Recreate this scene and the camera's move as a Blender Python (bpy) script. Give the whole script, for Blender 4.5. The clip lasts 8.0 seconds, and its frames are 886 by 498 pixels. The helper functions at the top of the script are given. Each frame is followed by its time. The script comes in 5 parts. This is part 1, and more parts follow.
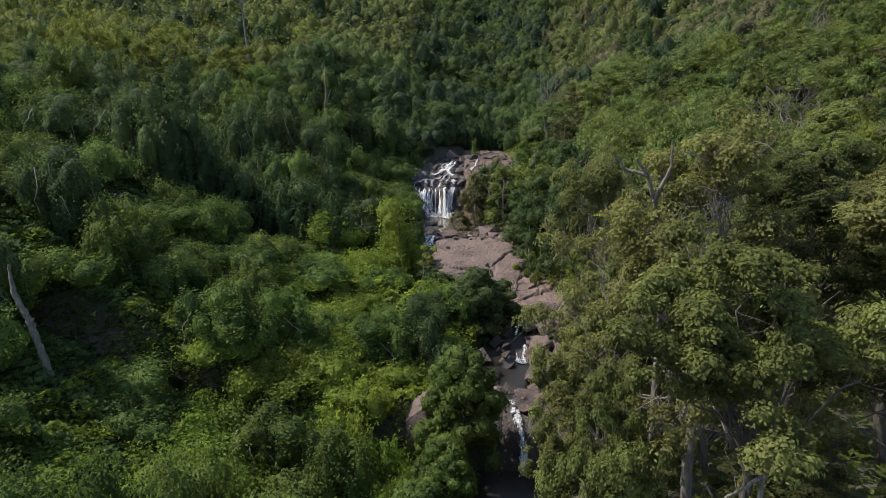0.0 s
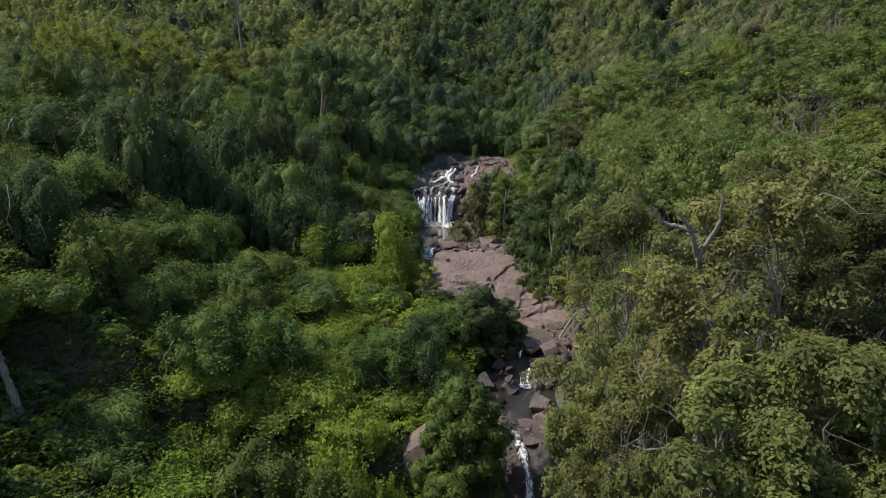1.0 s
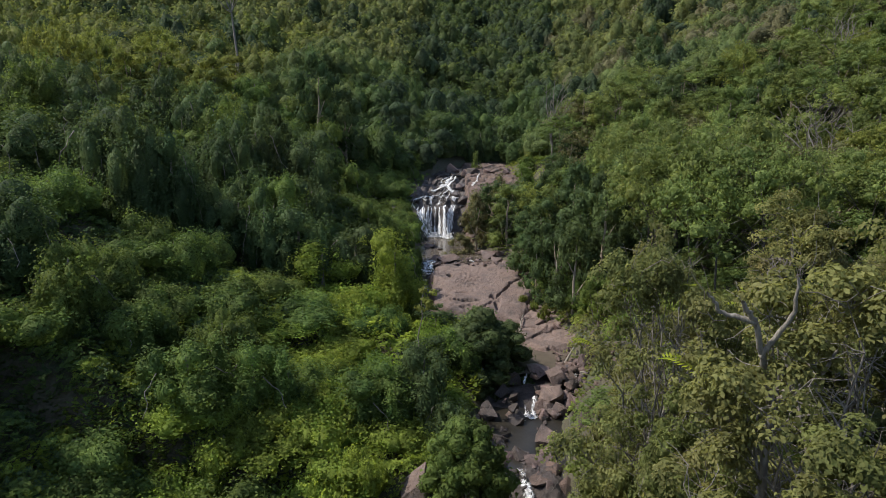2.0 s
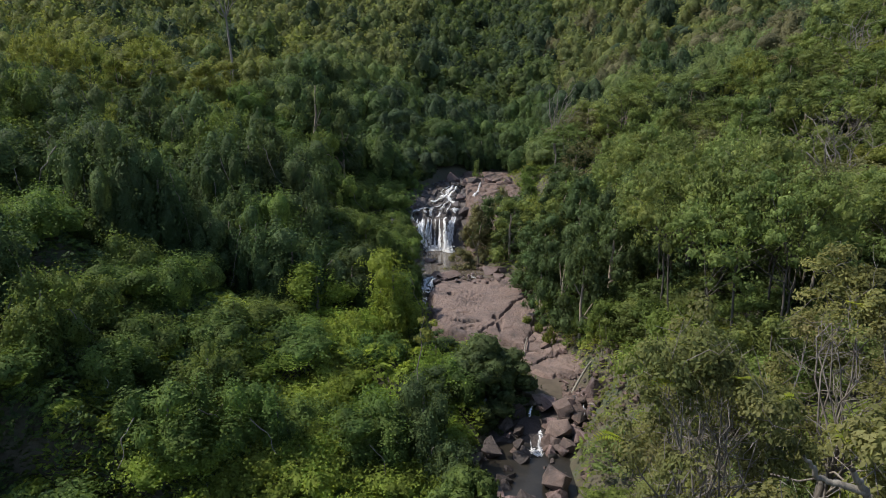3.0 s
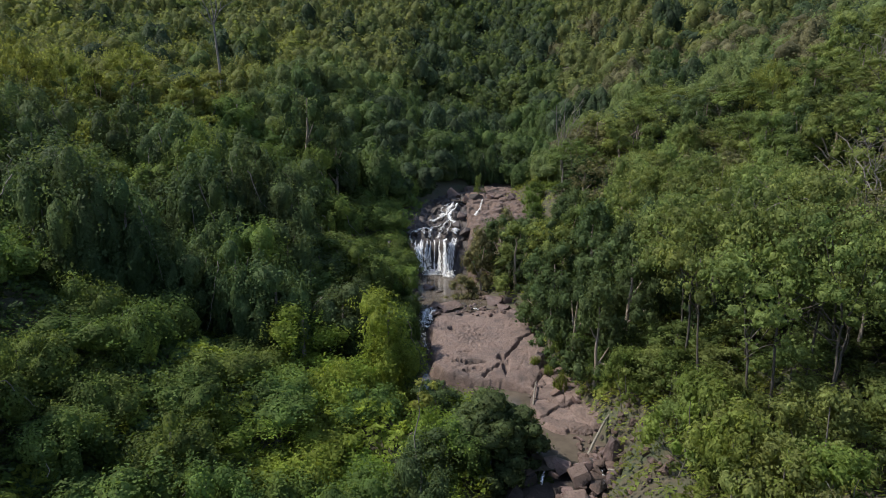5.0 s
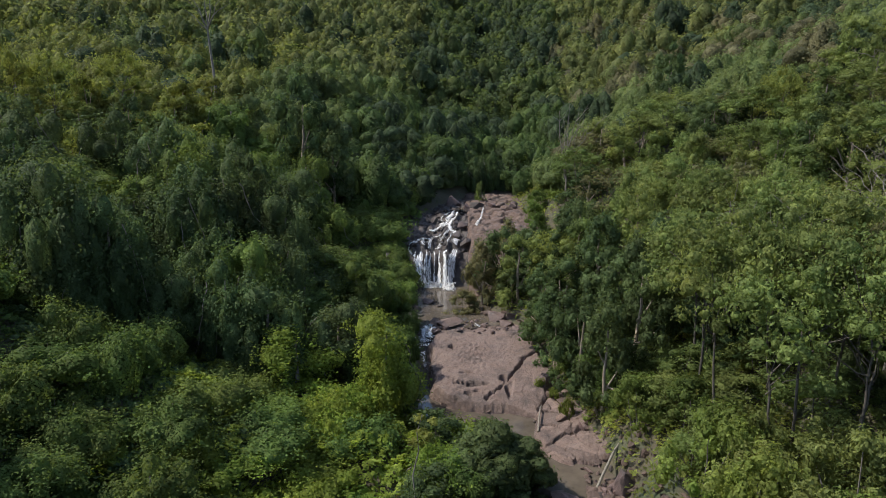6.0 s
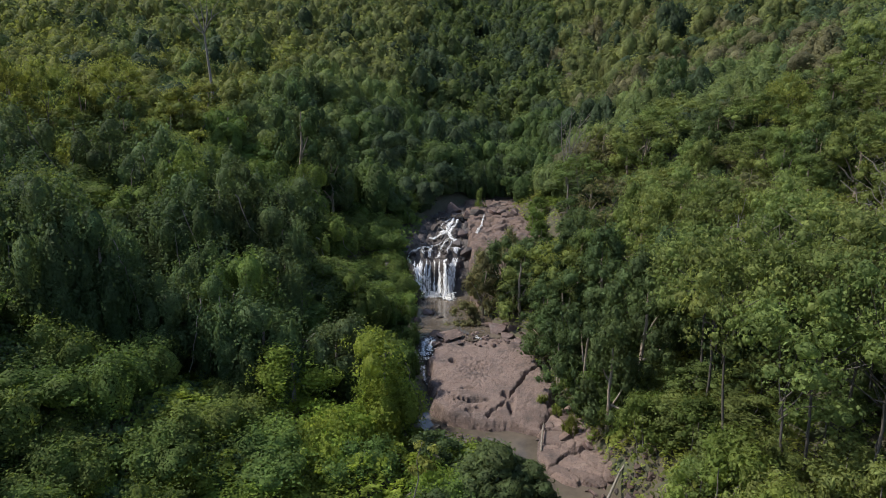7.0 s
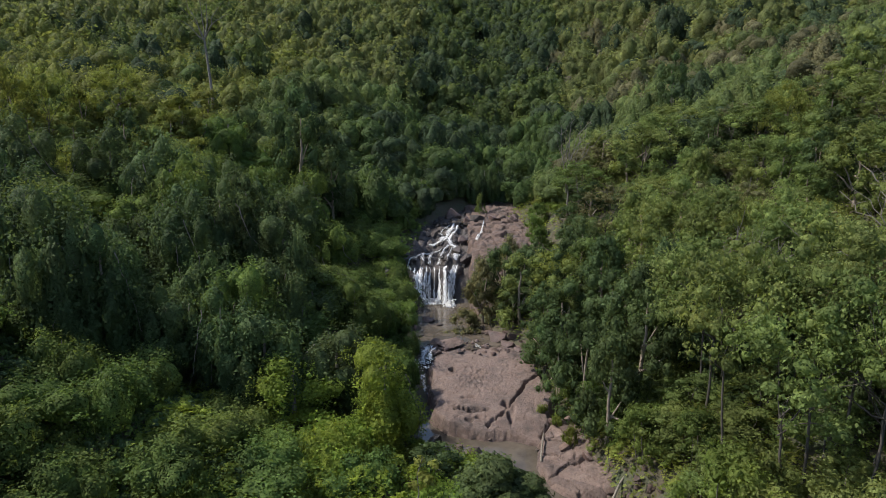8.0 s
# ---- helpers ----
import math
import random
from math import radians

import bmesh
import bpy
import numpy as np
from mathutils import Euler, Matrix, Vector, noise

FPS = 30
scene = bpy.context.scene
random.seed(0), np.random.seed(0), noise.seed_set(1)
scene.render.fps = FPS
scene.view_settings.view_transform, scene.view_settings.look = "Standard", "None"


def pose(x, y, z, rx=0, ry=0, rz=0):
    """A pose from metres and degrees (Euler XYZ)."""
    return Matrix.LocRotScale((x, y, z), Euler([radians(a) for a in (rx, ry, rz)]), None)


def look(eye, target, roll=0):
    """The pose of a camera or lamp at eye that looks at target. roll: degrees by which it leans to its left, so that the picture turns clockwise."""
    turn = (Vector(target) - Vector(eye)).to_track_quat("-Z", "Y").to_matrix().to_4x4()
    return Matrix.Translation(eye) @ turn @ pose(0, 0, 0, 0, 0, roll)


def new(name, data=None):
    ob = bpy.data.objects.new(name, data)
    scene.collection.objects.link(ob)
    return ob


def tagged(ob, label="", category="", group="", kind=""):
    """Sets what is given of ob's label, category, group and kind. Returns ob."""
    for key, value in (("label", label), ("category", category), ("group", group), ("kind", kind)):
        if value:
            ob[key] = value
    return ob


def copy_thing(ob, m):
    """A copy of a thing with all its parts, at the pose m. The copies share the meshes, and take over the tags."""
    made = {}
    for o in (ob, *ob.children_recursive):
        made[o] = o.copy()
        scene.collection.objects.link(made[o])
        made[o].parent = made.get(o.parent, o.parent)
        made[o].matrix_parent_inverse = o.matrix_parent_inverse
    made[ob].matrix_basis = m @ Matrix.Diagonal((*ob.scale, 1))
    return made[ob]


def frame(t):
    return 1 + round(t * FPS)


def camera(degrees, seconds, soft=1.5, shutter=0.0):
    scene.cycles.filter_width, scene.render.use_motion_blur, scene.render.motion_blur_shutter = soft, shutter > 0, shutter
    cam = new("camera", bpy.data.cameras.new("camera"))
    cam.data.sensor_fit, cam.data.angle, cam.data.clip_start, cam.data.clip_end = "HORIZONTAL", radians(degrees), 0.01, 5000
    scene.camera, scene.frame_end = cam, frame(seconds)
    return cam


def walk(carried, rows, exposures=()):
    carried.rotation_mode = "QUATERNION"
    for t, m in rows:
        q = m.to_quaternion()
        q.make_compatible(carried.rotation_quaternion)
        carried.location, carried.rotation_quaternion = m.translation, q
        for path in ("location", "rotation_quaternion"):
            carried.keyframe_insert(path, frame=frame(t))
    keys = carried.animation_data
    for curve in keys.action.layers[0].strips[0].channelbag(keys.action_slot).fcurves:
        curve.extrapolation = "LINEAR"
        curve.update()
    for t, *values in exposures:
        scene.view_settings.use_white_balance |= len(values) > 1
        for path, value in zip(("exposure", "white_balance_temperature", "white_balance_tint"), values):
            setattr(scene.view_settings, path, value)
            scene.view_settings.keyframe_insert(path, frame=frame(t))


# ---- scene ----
# The path rises over the stream and looks slightly down.
cam = camera(68.0, 8.0, 0.6)
METRES, EYE, TILT, LEAN, TURN = 24.1, 30.0, -12.0, 0.0, 0.0
ROWS = [
    (0.0, 0.0000, 0.0000, 0.0000, 0.00, 0.00, 0.00),
    (0.5, -0.0006, 0.0676, 0.0347, -0.03, 0.01, -0.01),
    (1.0, -0.0027, 0.1404, 0.0740, -0.06, 0.00, -0.03),
    (1.5, -0.0049, 0.2071, 0.1131, -0.09, -0.01, -0.06),
    (3.0, -0.0094, 0.4193, 0.2484, -0.11, 0.00, -0.08),
    (3.5, -0.0107, 0.4868, 0.2927, -0.13, 0.00, -0.10),
    (4.0, -0.0114, 0.5633, 0.3331, -0.14, 0.01, -0.10),
    (4.5, -0.0130, 0.6343, 0.3648, -0.17, 0.03, -0.11),
    (6.0, -0.0163, 0.8301, 0.4717, -0.21, 0.06, -0.06),
    (6.5, -0.0178, 0.8751, 0.5023, -0.23, 0.06, -0.06),
    (7.0, -0.0191, 0.8935, 0.5275, -0.24, 0.06, -0.04),
    (7.5, -0.0206, 0.8926, 0.5477, -0.26, 0.06, -0.05),
    (8.0, -0.0204, 0.8875, 0.5698, -0.26, 0.07, -0.04),
]
walk(cam, [(t, pose(0, 0, EYE, TILT, LEAN, TURN) @ pose(METRES * x, METRES * y, METRES * z, 90 + pitch, roll, yaw)) for t, x, y, z, yaw, pitch, roll in ROWS])

# ---- light ----
SUN_FROM = Vector((-0.61, 0.05, 0.79)).normalized()
world = bpy.data.worlds.new("sky")
scene.world = world
world.use_nodes = True
wn = world.node_tree
sky = wn.nodes.new("ShaderNodeTexSky")
sky.sky_type = "NISHITA"
sky.sun_disc = False
sky.sun_elevation = math.asin(SUN_FROM.z)
sky.sun_rotation = math.atan2(SUN_FROM.x, SUN_FROM.y)
wn.links.new(sky.outputs[0], wn.nodes["Background"].inputs[0])
wn.nodes["Background"].inputs[1].default_value = 0.15
sun = new("sun", bpy.data.lights.new("sun", "SUN"))
sun.data.energy, sun.data.angle, sun.data.color = 3.5, radians(0.6), (1.0, 0.94, 0.85)
sun.matrix_world = look(SUN_FROM * 200, (0, 0, 0))
scene.view_settings.exposure = 1.0


# ---- materials ----
def nodes_of(name):
    m = bpy.data.materials.new(name)
    m.use_nodes = True
    return m, m.node_tree.nodes, m.node_tree.links, m.node_tree.nodes["Principled BSDF"]


def mixed(nt, links, fac, a, b, kind="MIX"):
    n = nt.new("ShaderNodeMix")
    n.data_type, n.blend_type = "RGBA", kind
    for sock, v in ((n.inputs[0], fac), (n.inputs[6], a), (n.inputs[7], b)):
        if hasattr(v, "is_linked"):
            links.new(v, sock)
        else:
            sock.default_value = v if not isinstance(v, tuple) else (*v, 1)
    return n.outputs[2]


def noisy(nt, links, scale, detail=4.0, rough=0.6, stretch=None, kind="Position"):
    geo = nt.new("ShaderNodeNewGeometry")
    src = geo.outputs[kind]
    if stretch:
        mp = nt.new("ShaderNodeMapping")
        mp.inputs["Scale"].default_value = stretch
        links.new(src, mp.inputs["Vector"])
        src = mp.outputs[0]
    n = nt.new("ShaderNodeTexNoise")
    n.inputs["Scale"].default_value, n.inputs["Detail"].default_value, n.inputs["Roughness"].default_value = scale, detail, rough
    links.new(src, n.inputs["Vector"])
    return n.outputs[0]


def ranged(nt, links, v, lo, hi, a=0.0, b=1.0):
    n = nt.new("ShaderNodeMapRange")
    for i, val in ((1, lo), (2, hi), (3, a), (4, b)):
        n.inputs[i].default_value = val
    links.new(v, n.inputs[0])
    return n.outputs[0]


def bumped(nt, links, bsdf, height, strength, distance):
    b = nt.new("ShaderNodeBump")
    b.inputs["Strength"].default_value, b.inputs["Distance"].default_value = strength, distance
    links.new(height, b.inputs["Height"])
    links.new(b.outputs[0], bsdf.inputs["Normal"])


def foliage(name, dark, light, odd, through_leaf=0.3, patch=0.11, rough=0.5, fine=7.0, cut=0.62, push_by=0.8):
    """Leaves: a colour for each leaf, a drift over each plant and between plants."""
    m, nt, links, bsdf = nodes_of(name)
    dark, light, odd = (tuple(v * k for v, k in zip(c, (1.03, 1.0, 1.0))) for c in (dark, light, odd))
    geo, info = nt.new("ShaderNodeNewGeometry"), nt.new("ShaderNodeObjectInfo")
    leaf = ranged(nt, links, geo.outputs["Random Per Island"], 0, 1, 0.15, 0.85)
    c = mixed(nt, links, leaf, dark, light)
    c = mixed(nt, links, ranged(nt, links, noisy(nt, links, patch, 3), 0.5, 0.72, 0, 0.75), c, odd)
    hsv = nt.new("ShaderNodeHueSaturation")
    links.new(ranged(nt, links, info.outputs["Random"], 0, 1, 0.485, 0.515), hsv.inputs["Hue"])
    drift = nt.new("ShaderNodeMath")
    drift.operation = "MULTIPLY"
    links.new(ranged(nt, links, noisy(nt, links, 0.9, 2), 0.3, 0.7, 0.66, 1.34), drift.inputs[0])
    links.new(ranged(nt, links, noisy(nt, links, 0.17, 2), 0.35, 0.65, 0.72, 1.28), drift.inputs[1])
    links.new(drift.outputs[0], hsv.inputs["Value"])
    cell = nt.new("ShaderNodeTexVoronoi")
    cell.inputs["Scale"].default_value = fine
    links.new(geo.outputs["Position"], cell.inputs["Vector"])
    less, push, add, norm = (nt.new("ShaderNodeVectorMath") for _ in range(4))
    less.operation, push.operation, add.operation, norm.operation = "SUBTRACT", "SCALE", "ADD", "NORMALIZE"
    less.inputs[1].default_value = (0.5, 0.5, 0.5)
    push.inputs["Scale"].default_value = push_by
    links.new(cell.outputs["Color"], less.inputs[0])
    links.new(less.outputs[0], push.inputs[0])
    links.new(push.outputs[0], add.inputs[0])
    links.new(geo.outputs["Normal"], add.inputs[1])
    links.new(add.outputs[0], norm.inputs[0])
    links.new(norm.outputs[0], bsdf.inputs["Normal"])
    tone = nt.new("ShaderNodeSeparateColor")
    links.new(cell.outputs["Color"], tone.inputs[0])
    shade = ranged(nt, links, tone.outputs[0], 0, 1, 0.85, 1.15)
    both = nt.new("ShaderNodeVectorMath")
    both.operation = "SCALE"
    links.new(c, both.inputs[0])
    links.new(shade, both.inputs["Scale"])
    links.new(both.outputs[0], hsv.inputs["Color"])
    links.new(hsv.outputs[0], bsdf.inputs["Base Color"])
    bsdf.inputs["Roughness"].default_value = rough + 0.2
    bsdf.inputs["Specular IOR Level"].default_value = 0.12
    tr, mx = nt.new("ShaderNodeBsdfTranslucent"), nt.new("ShaderNodeMixShader")
    links.new(mixed(nt, links, 1.0, hsv.outputs[0], (1.40, 1.35, 1.0), "MULTIPLY"), tr.inputs[0])
    mx.inputs[0].default_value = through_leaf + 0.14
    links.new(bsdf.outputs[0], mx.inputs[1])
    links.new(tr.outputs[0], mx.inputs[2])
    if cut:
        holes, gap = nt.new("ShaderNodeMixShader"), nt.new("ShaderNodeBsdfTransparent")
        inside = nt.new("ShaderNodeMath")
        inside.operation = "LESS_THAN"
        inside.inputs[1].default_value = cut
        links.new(cell.outputs["Distance"], inside.inputs[0])
        links.new(inside.outputs[0], holes.inputs[0])
        links.new(gap.outputs[0], holes.inputs[1])
        links.new(mx.outputs[0], holes.inputs[2])
        links.new(holes.outputs[0], nt["Material Output"].inputs[0])
    else:
        links.new(mx.outputs[0], nt["Material Output"].inputs[0])
    return m


def stony(name, base, dark, pale, rough=0.75, stain=0.35, bump=0.5, grain=9.0):
    m, nt, links, bsdf = nodes_of(name)
    info = nt.new("ShaderNodeObjectInfo")
    c = mixed(nt, links, ranged(nt, links, noisy(nt, links, grain, 6, 0.7), 0.35, 0.7), base, pale)
    c = mixed(nt, links, ranged(nt, links, noisy(nt, links, stain, 5, 0.65), 0.48, 0.66), c, dark)
    c = mixed(nt, links, ranged(nt, links, noisy(nt, links, 0.9, 6, 0.7, (1, 1.6, 1)), 0.52, 0.62, 0, 0.7), c, pale)
    c = mixed(nt, links, ranged(nt, links, noisy(nt, links, 6.0, 3, 0.6), 0.60, 0.68, 0, 0.8), c, dark)
    hsv = nt.new("ShaderNodeHueSaturation")
    links.new(ranged(nt, links, info.outputs["Random"], 0, 1, 0.75, 1.25), hsv.inputs["Value"])
    links.new(c, hsv.inputs["Color"])
    links.new(hsv.outputs[0], bsdf.inputs["Base Color"])
    links.new(ranged(nt, links, noisy(nt, links, stain * 2, 3), 0.3, 0.7, rough + 0.12, rough - 0.12), bsdf.inputs["Roughness"])
    bumped(nt, links, bsdf, noisy(nt, links, 3.6, 9, 0.75), bump, 0.20)
    return m


def wooden(name, a, b):
    m, nt, links, bsdf = nodes_of(name)
    links.new(mixed(nt, links, ranged(nt, links, noisy(nt, links, 4, 5, 0.6, (3, 3, 0.5)), 0.35, 0.65), a, b), bsdf.inputs["Base Color"])
    bsdf.inputs["Roughness"].default_value = 0.85
    bumped(nt, links, bsdf, noisy(nt, links, 12, 4, 0.6, (3, 3, 0.4)), 0.5, 0.03)
    return m


TINTS = {
    "vine": ((0.051, 0.083, 0.022), (0.096, 0.140, 0.034), (0.120, 0.160, 0.034), 0.30),
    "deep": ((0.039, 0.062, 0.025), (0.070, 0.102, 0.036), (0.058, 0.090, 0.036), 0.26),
    "ferny": ((0.085, 0.119, 0.037), (0.130, 0.168, 0.050), (0.153, 0.176, 0.049), 0.33),
    "yellow": ((0.100, 0.126, 0.030), (0.150, 0.172, 0.038), (0.145, 0.158, 0.038), 0.32),
    "dry": ((0.090, 0.094, 0.042), (0.135, 0.132, 0.056), (0.115, 0.126, 0.046), 0.22),
}
VINE, DEEP, FERNY, YELLOW, BROWN = (foliage(f"{k}_leaves", *TINTS[k], fine=8.5, cut=0.66) for k in ("vine", "deep", "ferny", "yellow", "dry"))
# Haze put into the colour: distant leaves keep more blue than near ones.
HAZED = {k: foliage(f"hazed_{k}_leaves", *(tuple(v * w for v, w in zip(c, (0.84, 0.82, 0.95) if k in ("ferny", "dry", "yellow") else (0.69, 0.71, 0.90))) for c in TINTS[k][:3]), TINTS[k][3], fine=4.5, cut=0.7, push_by=1.0) for k in ("vine", "deep", "ferny", "yellow", "dry")}
LANCE = foliage("narrow_leaves", (0.086, 0.102, 0.031), (0.138, 0.154, 0.048), (0.138, 0.130, 0.055), 0.32, 0.25, 0.55, 14.0, 0)
DRYISH = foliage("half_dry_leaves", (0.095, 0.108, 0.039), (0.152, 0.160, 0.056), (0.146, 0.132, 0.064), 0.36, 0.3, 0.6, 14.0, 0)
# Darker copy of the narrow leaves, for variety and for shade under near crowns.
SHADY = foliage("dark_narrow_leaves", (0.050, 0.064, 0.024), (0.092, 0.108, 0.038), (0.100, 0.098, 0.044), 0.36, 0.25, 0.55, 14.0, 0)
LANCE2 = foliage("shrub_leaves", (0.085, 0.122, 0.026), (0.140, 0.178, 0.042), (0.145, 0.155, 0.040), 0.36, fine=9.0, cut=0.66)
FROND = foliage("feathered_leaf", (0.150, 0.190, 0.018), (0.230, 0.250, 0.024), (0.190, 0.200, 0.024), 0.4, 0.4, 0.45, 6.0, 0)
COVER = foliage("creeper_leaves", (0.104, 0.156, 0.026), (0.164, 0.222, 0.040), (0.130, 0.188, 0.034), 0.4, fine=8.0, cut=0.68)
GRANITE = stony("pink_granite", (0.113, 0.074, 0.058), (0.047, 0.033, 0.028), (0.156, 0.113, 0.093), 0.8, 0.30, 1.0, 5.0)
RUSTY = stony("rusty_granite", (0.068, 0.041, 0.030), (0.022, 0.015, 0.011), (0.112, 0.074, 0.056), 0.75, 0.5, 1.0, 5.0)
MAROON = stony("red_brown_rock", (0.072, 0.043, 0.036), (0.030, 0.019, 0.017), (0.130, 0.088, 0.076), 0.6, 0.5, 0.7)
WET = stony("wet_dark_rock", (0.024, 0.017, 0.014), (0.010, 0.008, 0.007), (0.055, 0.039, 0.032), 0.55, 0.6, 1.0, 4.0)
BARK = wooden("brown_bark", (0.12, 0.09, 0.065), (0.24, 0.20, 0.15))
PALE = wooden("pale_bark", (0.085, 0.073, 0.058), (0.19, 0.17, 0.135))
# Pale bark darkened: shade under the crowns is put into its colour.
STEM = wooden("shade_painted_bark", (0.032, 0.027, 0.021), (0.078, 0.066, 0.052))
GREY = wooden("weathered_twigs", (0.09, 0.077, 0.063), (0.17, 0.15, 0.125))
SOIL = stony("leaf_litter_soil", (0.040, 0.036, 0.020), (0.028, 0.040, 0.014), (0.060, 0.048, 0.028), 0.9, 0.3, 0.8, 3.0)


def water_material(name, tone, rough):
    m, nt, links, bsdf = nodes_of(name)
    links.new(mixed(nt, links, ranged(nt, links, noisy(nt, links, 0.5, 4), 0.35, 0.65), tone, tuple(v * 0.6 for v in tone)), bsdf.inputs["Base Color"])
    bsdf.inputs["Roughness"].default_value = rough
    bsdf.inputs["IOR"].default_value = 1.33
    bumped(nt, links, bsdf, noisy(nt, links, 2.2, 3, 0.5, (1, 0.6, 1)), 0.25, 0.08)
    return m


POOL = water_material("silty_water", (0.085, 0.070, 0.054), 0.12)
# Shade over the lower pools is put into this darker water colour.
DARK_POOL = water_material("painted_shade_water", (0.022, 0.019, 0.014), 0.32)


def foam_material():
    """White water in streaks that thin out to both sides, with gaps that let the rock show."""
    m, nt, links, bsdf = nodes_of("white_water")
    bsdf.inputs["Base Color"].default_value = (0.66, 0.66, 0.65, 1)
    bsdf.inputs["Roughness"].default_value = 0.6
    uv, parts = nt.new("ShaderNodeUVMap"), nt.new("ShaderNodeSeparateXYZ")
    links.new(uv.outputs[0], parts.inputs[0])
    streak = ranged(nt, links, noisy(nt, links, 3.4, 7, 0.8, (2.6, 0.8, 0.6)), 0.36, 0.64)
    side = ranged(nt, links, parts.outputs[0], 0.1, 1.0, 0.72, -0.35)
    both = nt.new("ShaderNodeMath")
    both.operation = "ADD"
    links.new(streak, both.inputs[0])
    links.new(side, both.inputs[1])
    links.new(ranged(nt, links, both.outputs[0], 0.55, 1.35, 0, 1), bsdf.inputs["Alpha"])
    bumped(nt, links, bsdf, noisy(nt, links, 3, 4, 0.6, (4, 1, 0.8)), 0.5, 0.08)
    return m


FOAM = foam_material()


# ---- the shape of the valley ----
def along(y, *pairs):
    return np.interp(y, pairs[0::2], pairs[1::2])


def stream_x(y):
    return along(y, -200, -40, 20, -8, 35, 0, 42, 3, 50, 4.5, 60, 6, 64, 8, 70, 9.3, 78, 6, 85, 4, 92, 4, 98, 3, 105, 1, 112, 0, 118, -0.8,
                 125, -0.5, 135, 2, 142, 5, 150, 9, 160, 13, 300, 20, 600, 20)


def half_width(y):
    return along(y, 20, 3.5, 40, 4, 50, 4.5, 64, 4, 68, 5, 73, 5.4, 78, 7, 85, 7, 92, 6.5, 98, 6, 105, 5, 112, 4.3, 117, 4.5, 121, 5, 130, 4,
                 140, 5.5, 150, 5, 165, 3, 500, 3)


def water_z(y):
    return along(y, -300, -32, 0, -6, 30, -2, 40, 0.6, 49, 0.9, 50.5, 4.9, 60, 5.2, 63, 5.4, 66, 6.8, 68, 7.1, 85, 7.2, 91, 8.6, 98, 10.6,
                 100, 11, 117, 11, 120, 14.6, 128, 16.8, 138, 18.8, 150, 20.2, 205, 28.5, 450, 102, 540, 116, 800, 90, 3000, 40)


def rolling(x, y, size, seed=0.0):
    """Smooth unevenness between about -1 and 1."""
    u, v = x / size, y / size
    return (np.sin(1.7 * u + 1.3 * v + seed) + np.sin(-1.1 * u + 2.1 * v + 2.3 * seed + 1) + np.sin(2.9 * u - 0.7 * v + 1.7 * seed + 4)) / 3


def ground_z(x, y):
    x, y = np.asarray(x, float), np.asarray(y, float)
    sx, hw, wz = stream_x(y), half_width(y), water_z(y)
    dl, dr = np.maximum(sx - hw - x, 0), np.maximum(x - sx - hw, 0)
    side = np.clip((y - 150) / 250, 0, 1)
    dh = np.where(dl > 36, 36 + 0.2 * (dl - 36), dl)
    steep = (0.32 - 0.1 * side) * dh + (0.002 - 0.0015 * side) * dh * dh
    gentle = 0.2 * dl + 0.009 * np.clip(dl - 10, 0, 30) ** 2
    low = along(y, 20, 0, 40, 1, 72, 1, 84, 0)
    left = 0.6 * (1 - np.exp(-dl)) + low * gentle + (1 - low) * steep
    bank = along(y, 0, 1.0, 40, 2.5, 75, 2.5, 85, 1.0, 400, 1.0)
    right = bank * (1 - np.exp(-dr / 2.5)) + (0.36 - 0.1 * side) * dr + 0.0004 * dr * np.minimum(dr, 80)
    dip = 6.5 * np.exp(-(((x - 14) / 6.5) ** 2) - ((y - 128) / 13) ** 2)
    knoll = 9 * np.exp(-(((x - 15) / 12) ** 2) - ((y - 17) / 18) ** 2)
    out = (dl + dr) > 0
    rough = (0.5 * rolling(x, y, 4.0) + 1.6 * rolling(x, y, 17.0, 2)) * np.clip((dl + dr) / 8, 0, 1)
    z = wz + left + right + rough - dip * (dr > 0) + knoll * np.clip(dr / 3, 0, 1)
    return np.where(out, z, wz - 0.9)


def mesh_of(name, verts, faces, material, smooth=False):
    """A mesh from arrays of corners and faces; a three-sided face ends in -1."""
    verts, faces = np.asarray(verts, np.float32), np.asarray(faces, np.int32)
    me = bpy.data.meshes.new(name)
    n = len(faces)
    sides = (faces >= 0).sum(1)
    corners = faces[faces >= 0]
    me.vertices.add(len(verts))
    me.vertices.foreach_set("co", verts.ravel())
    me.loops.add(len(corners))
    me.loops.foreach_set("vertex_index", corners)
    me.polygons.add(n)
    me.polygons.foreach_set("loop_start", np.concatenate([[0], np.cumsum(sides)[:-1]]).astype(np.int32))
    me.update(calc_edges=True)
    me.materials.append(material)
    if smooth:
        me.polygons.foreach_set("use_smooth", np.ones(n, bool))
    return me


def grid_faces(rows, cols):
    i = (np.arange(rows - 1)[:, None] * cols + np.arange(cols - 1)[None, :]).ravel()
    return np.stack([i, i + 1, i + cols + 1, i + cols], 1)


def sheet(name, X, Y, Z, material):
    v = np.stack([X.ravel(), Y.ravel(), Z.ravel()], 1)
    return new(name, mesh_of(name, v, grid_faces(*X.shape), material, True))


def rng_of(seed):
    return np.random.default_rng(seed)


gx = np.concatenate([np.linspace(-3000, -330, 14), np.arange(-300, -80, 6.0), np.arange(-80, 80, 1.4), np.arange(80, 301, 8.0), np.linspace(330, 3000, 14)])
gy = np.concatenate([np.linspace(-2500, -60, 16), np.arange(-50, 0, 5.0), np.arange(0, 170, 1.0), np.arange(170, 560, 5.0), np.linspace(580, 4000, 18)])
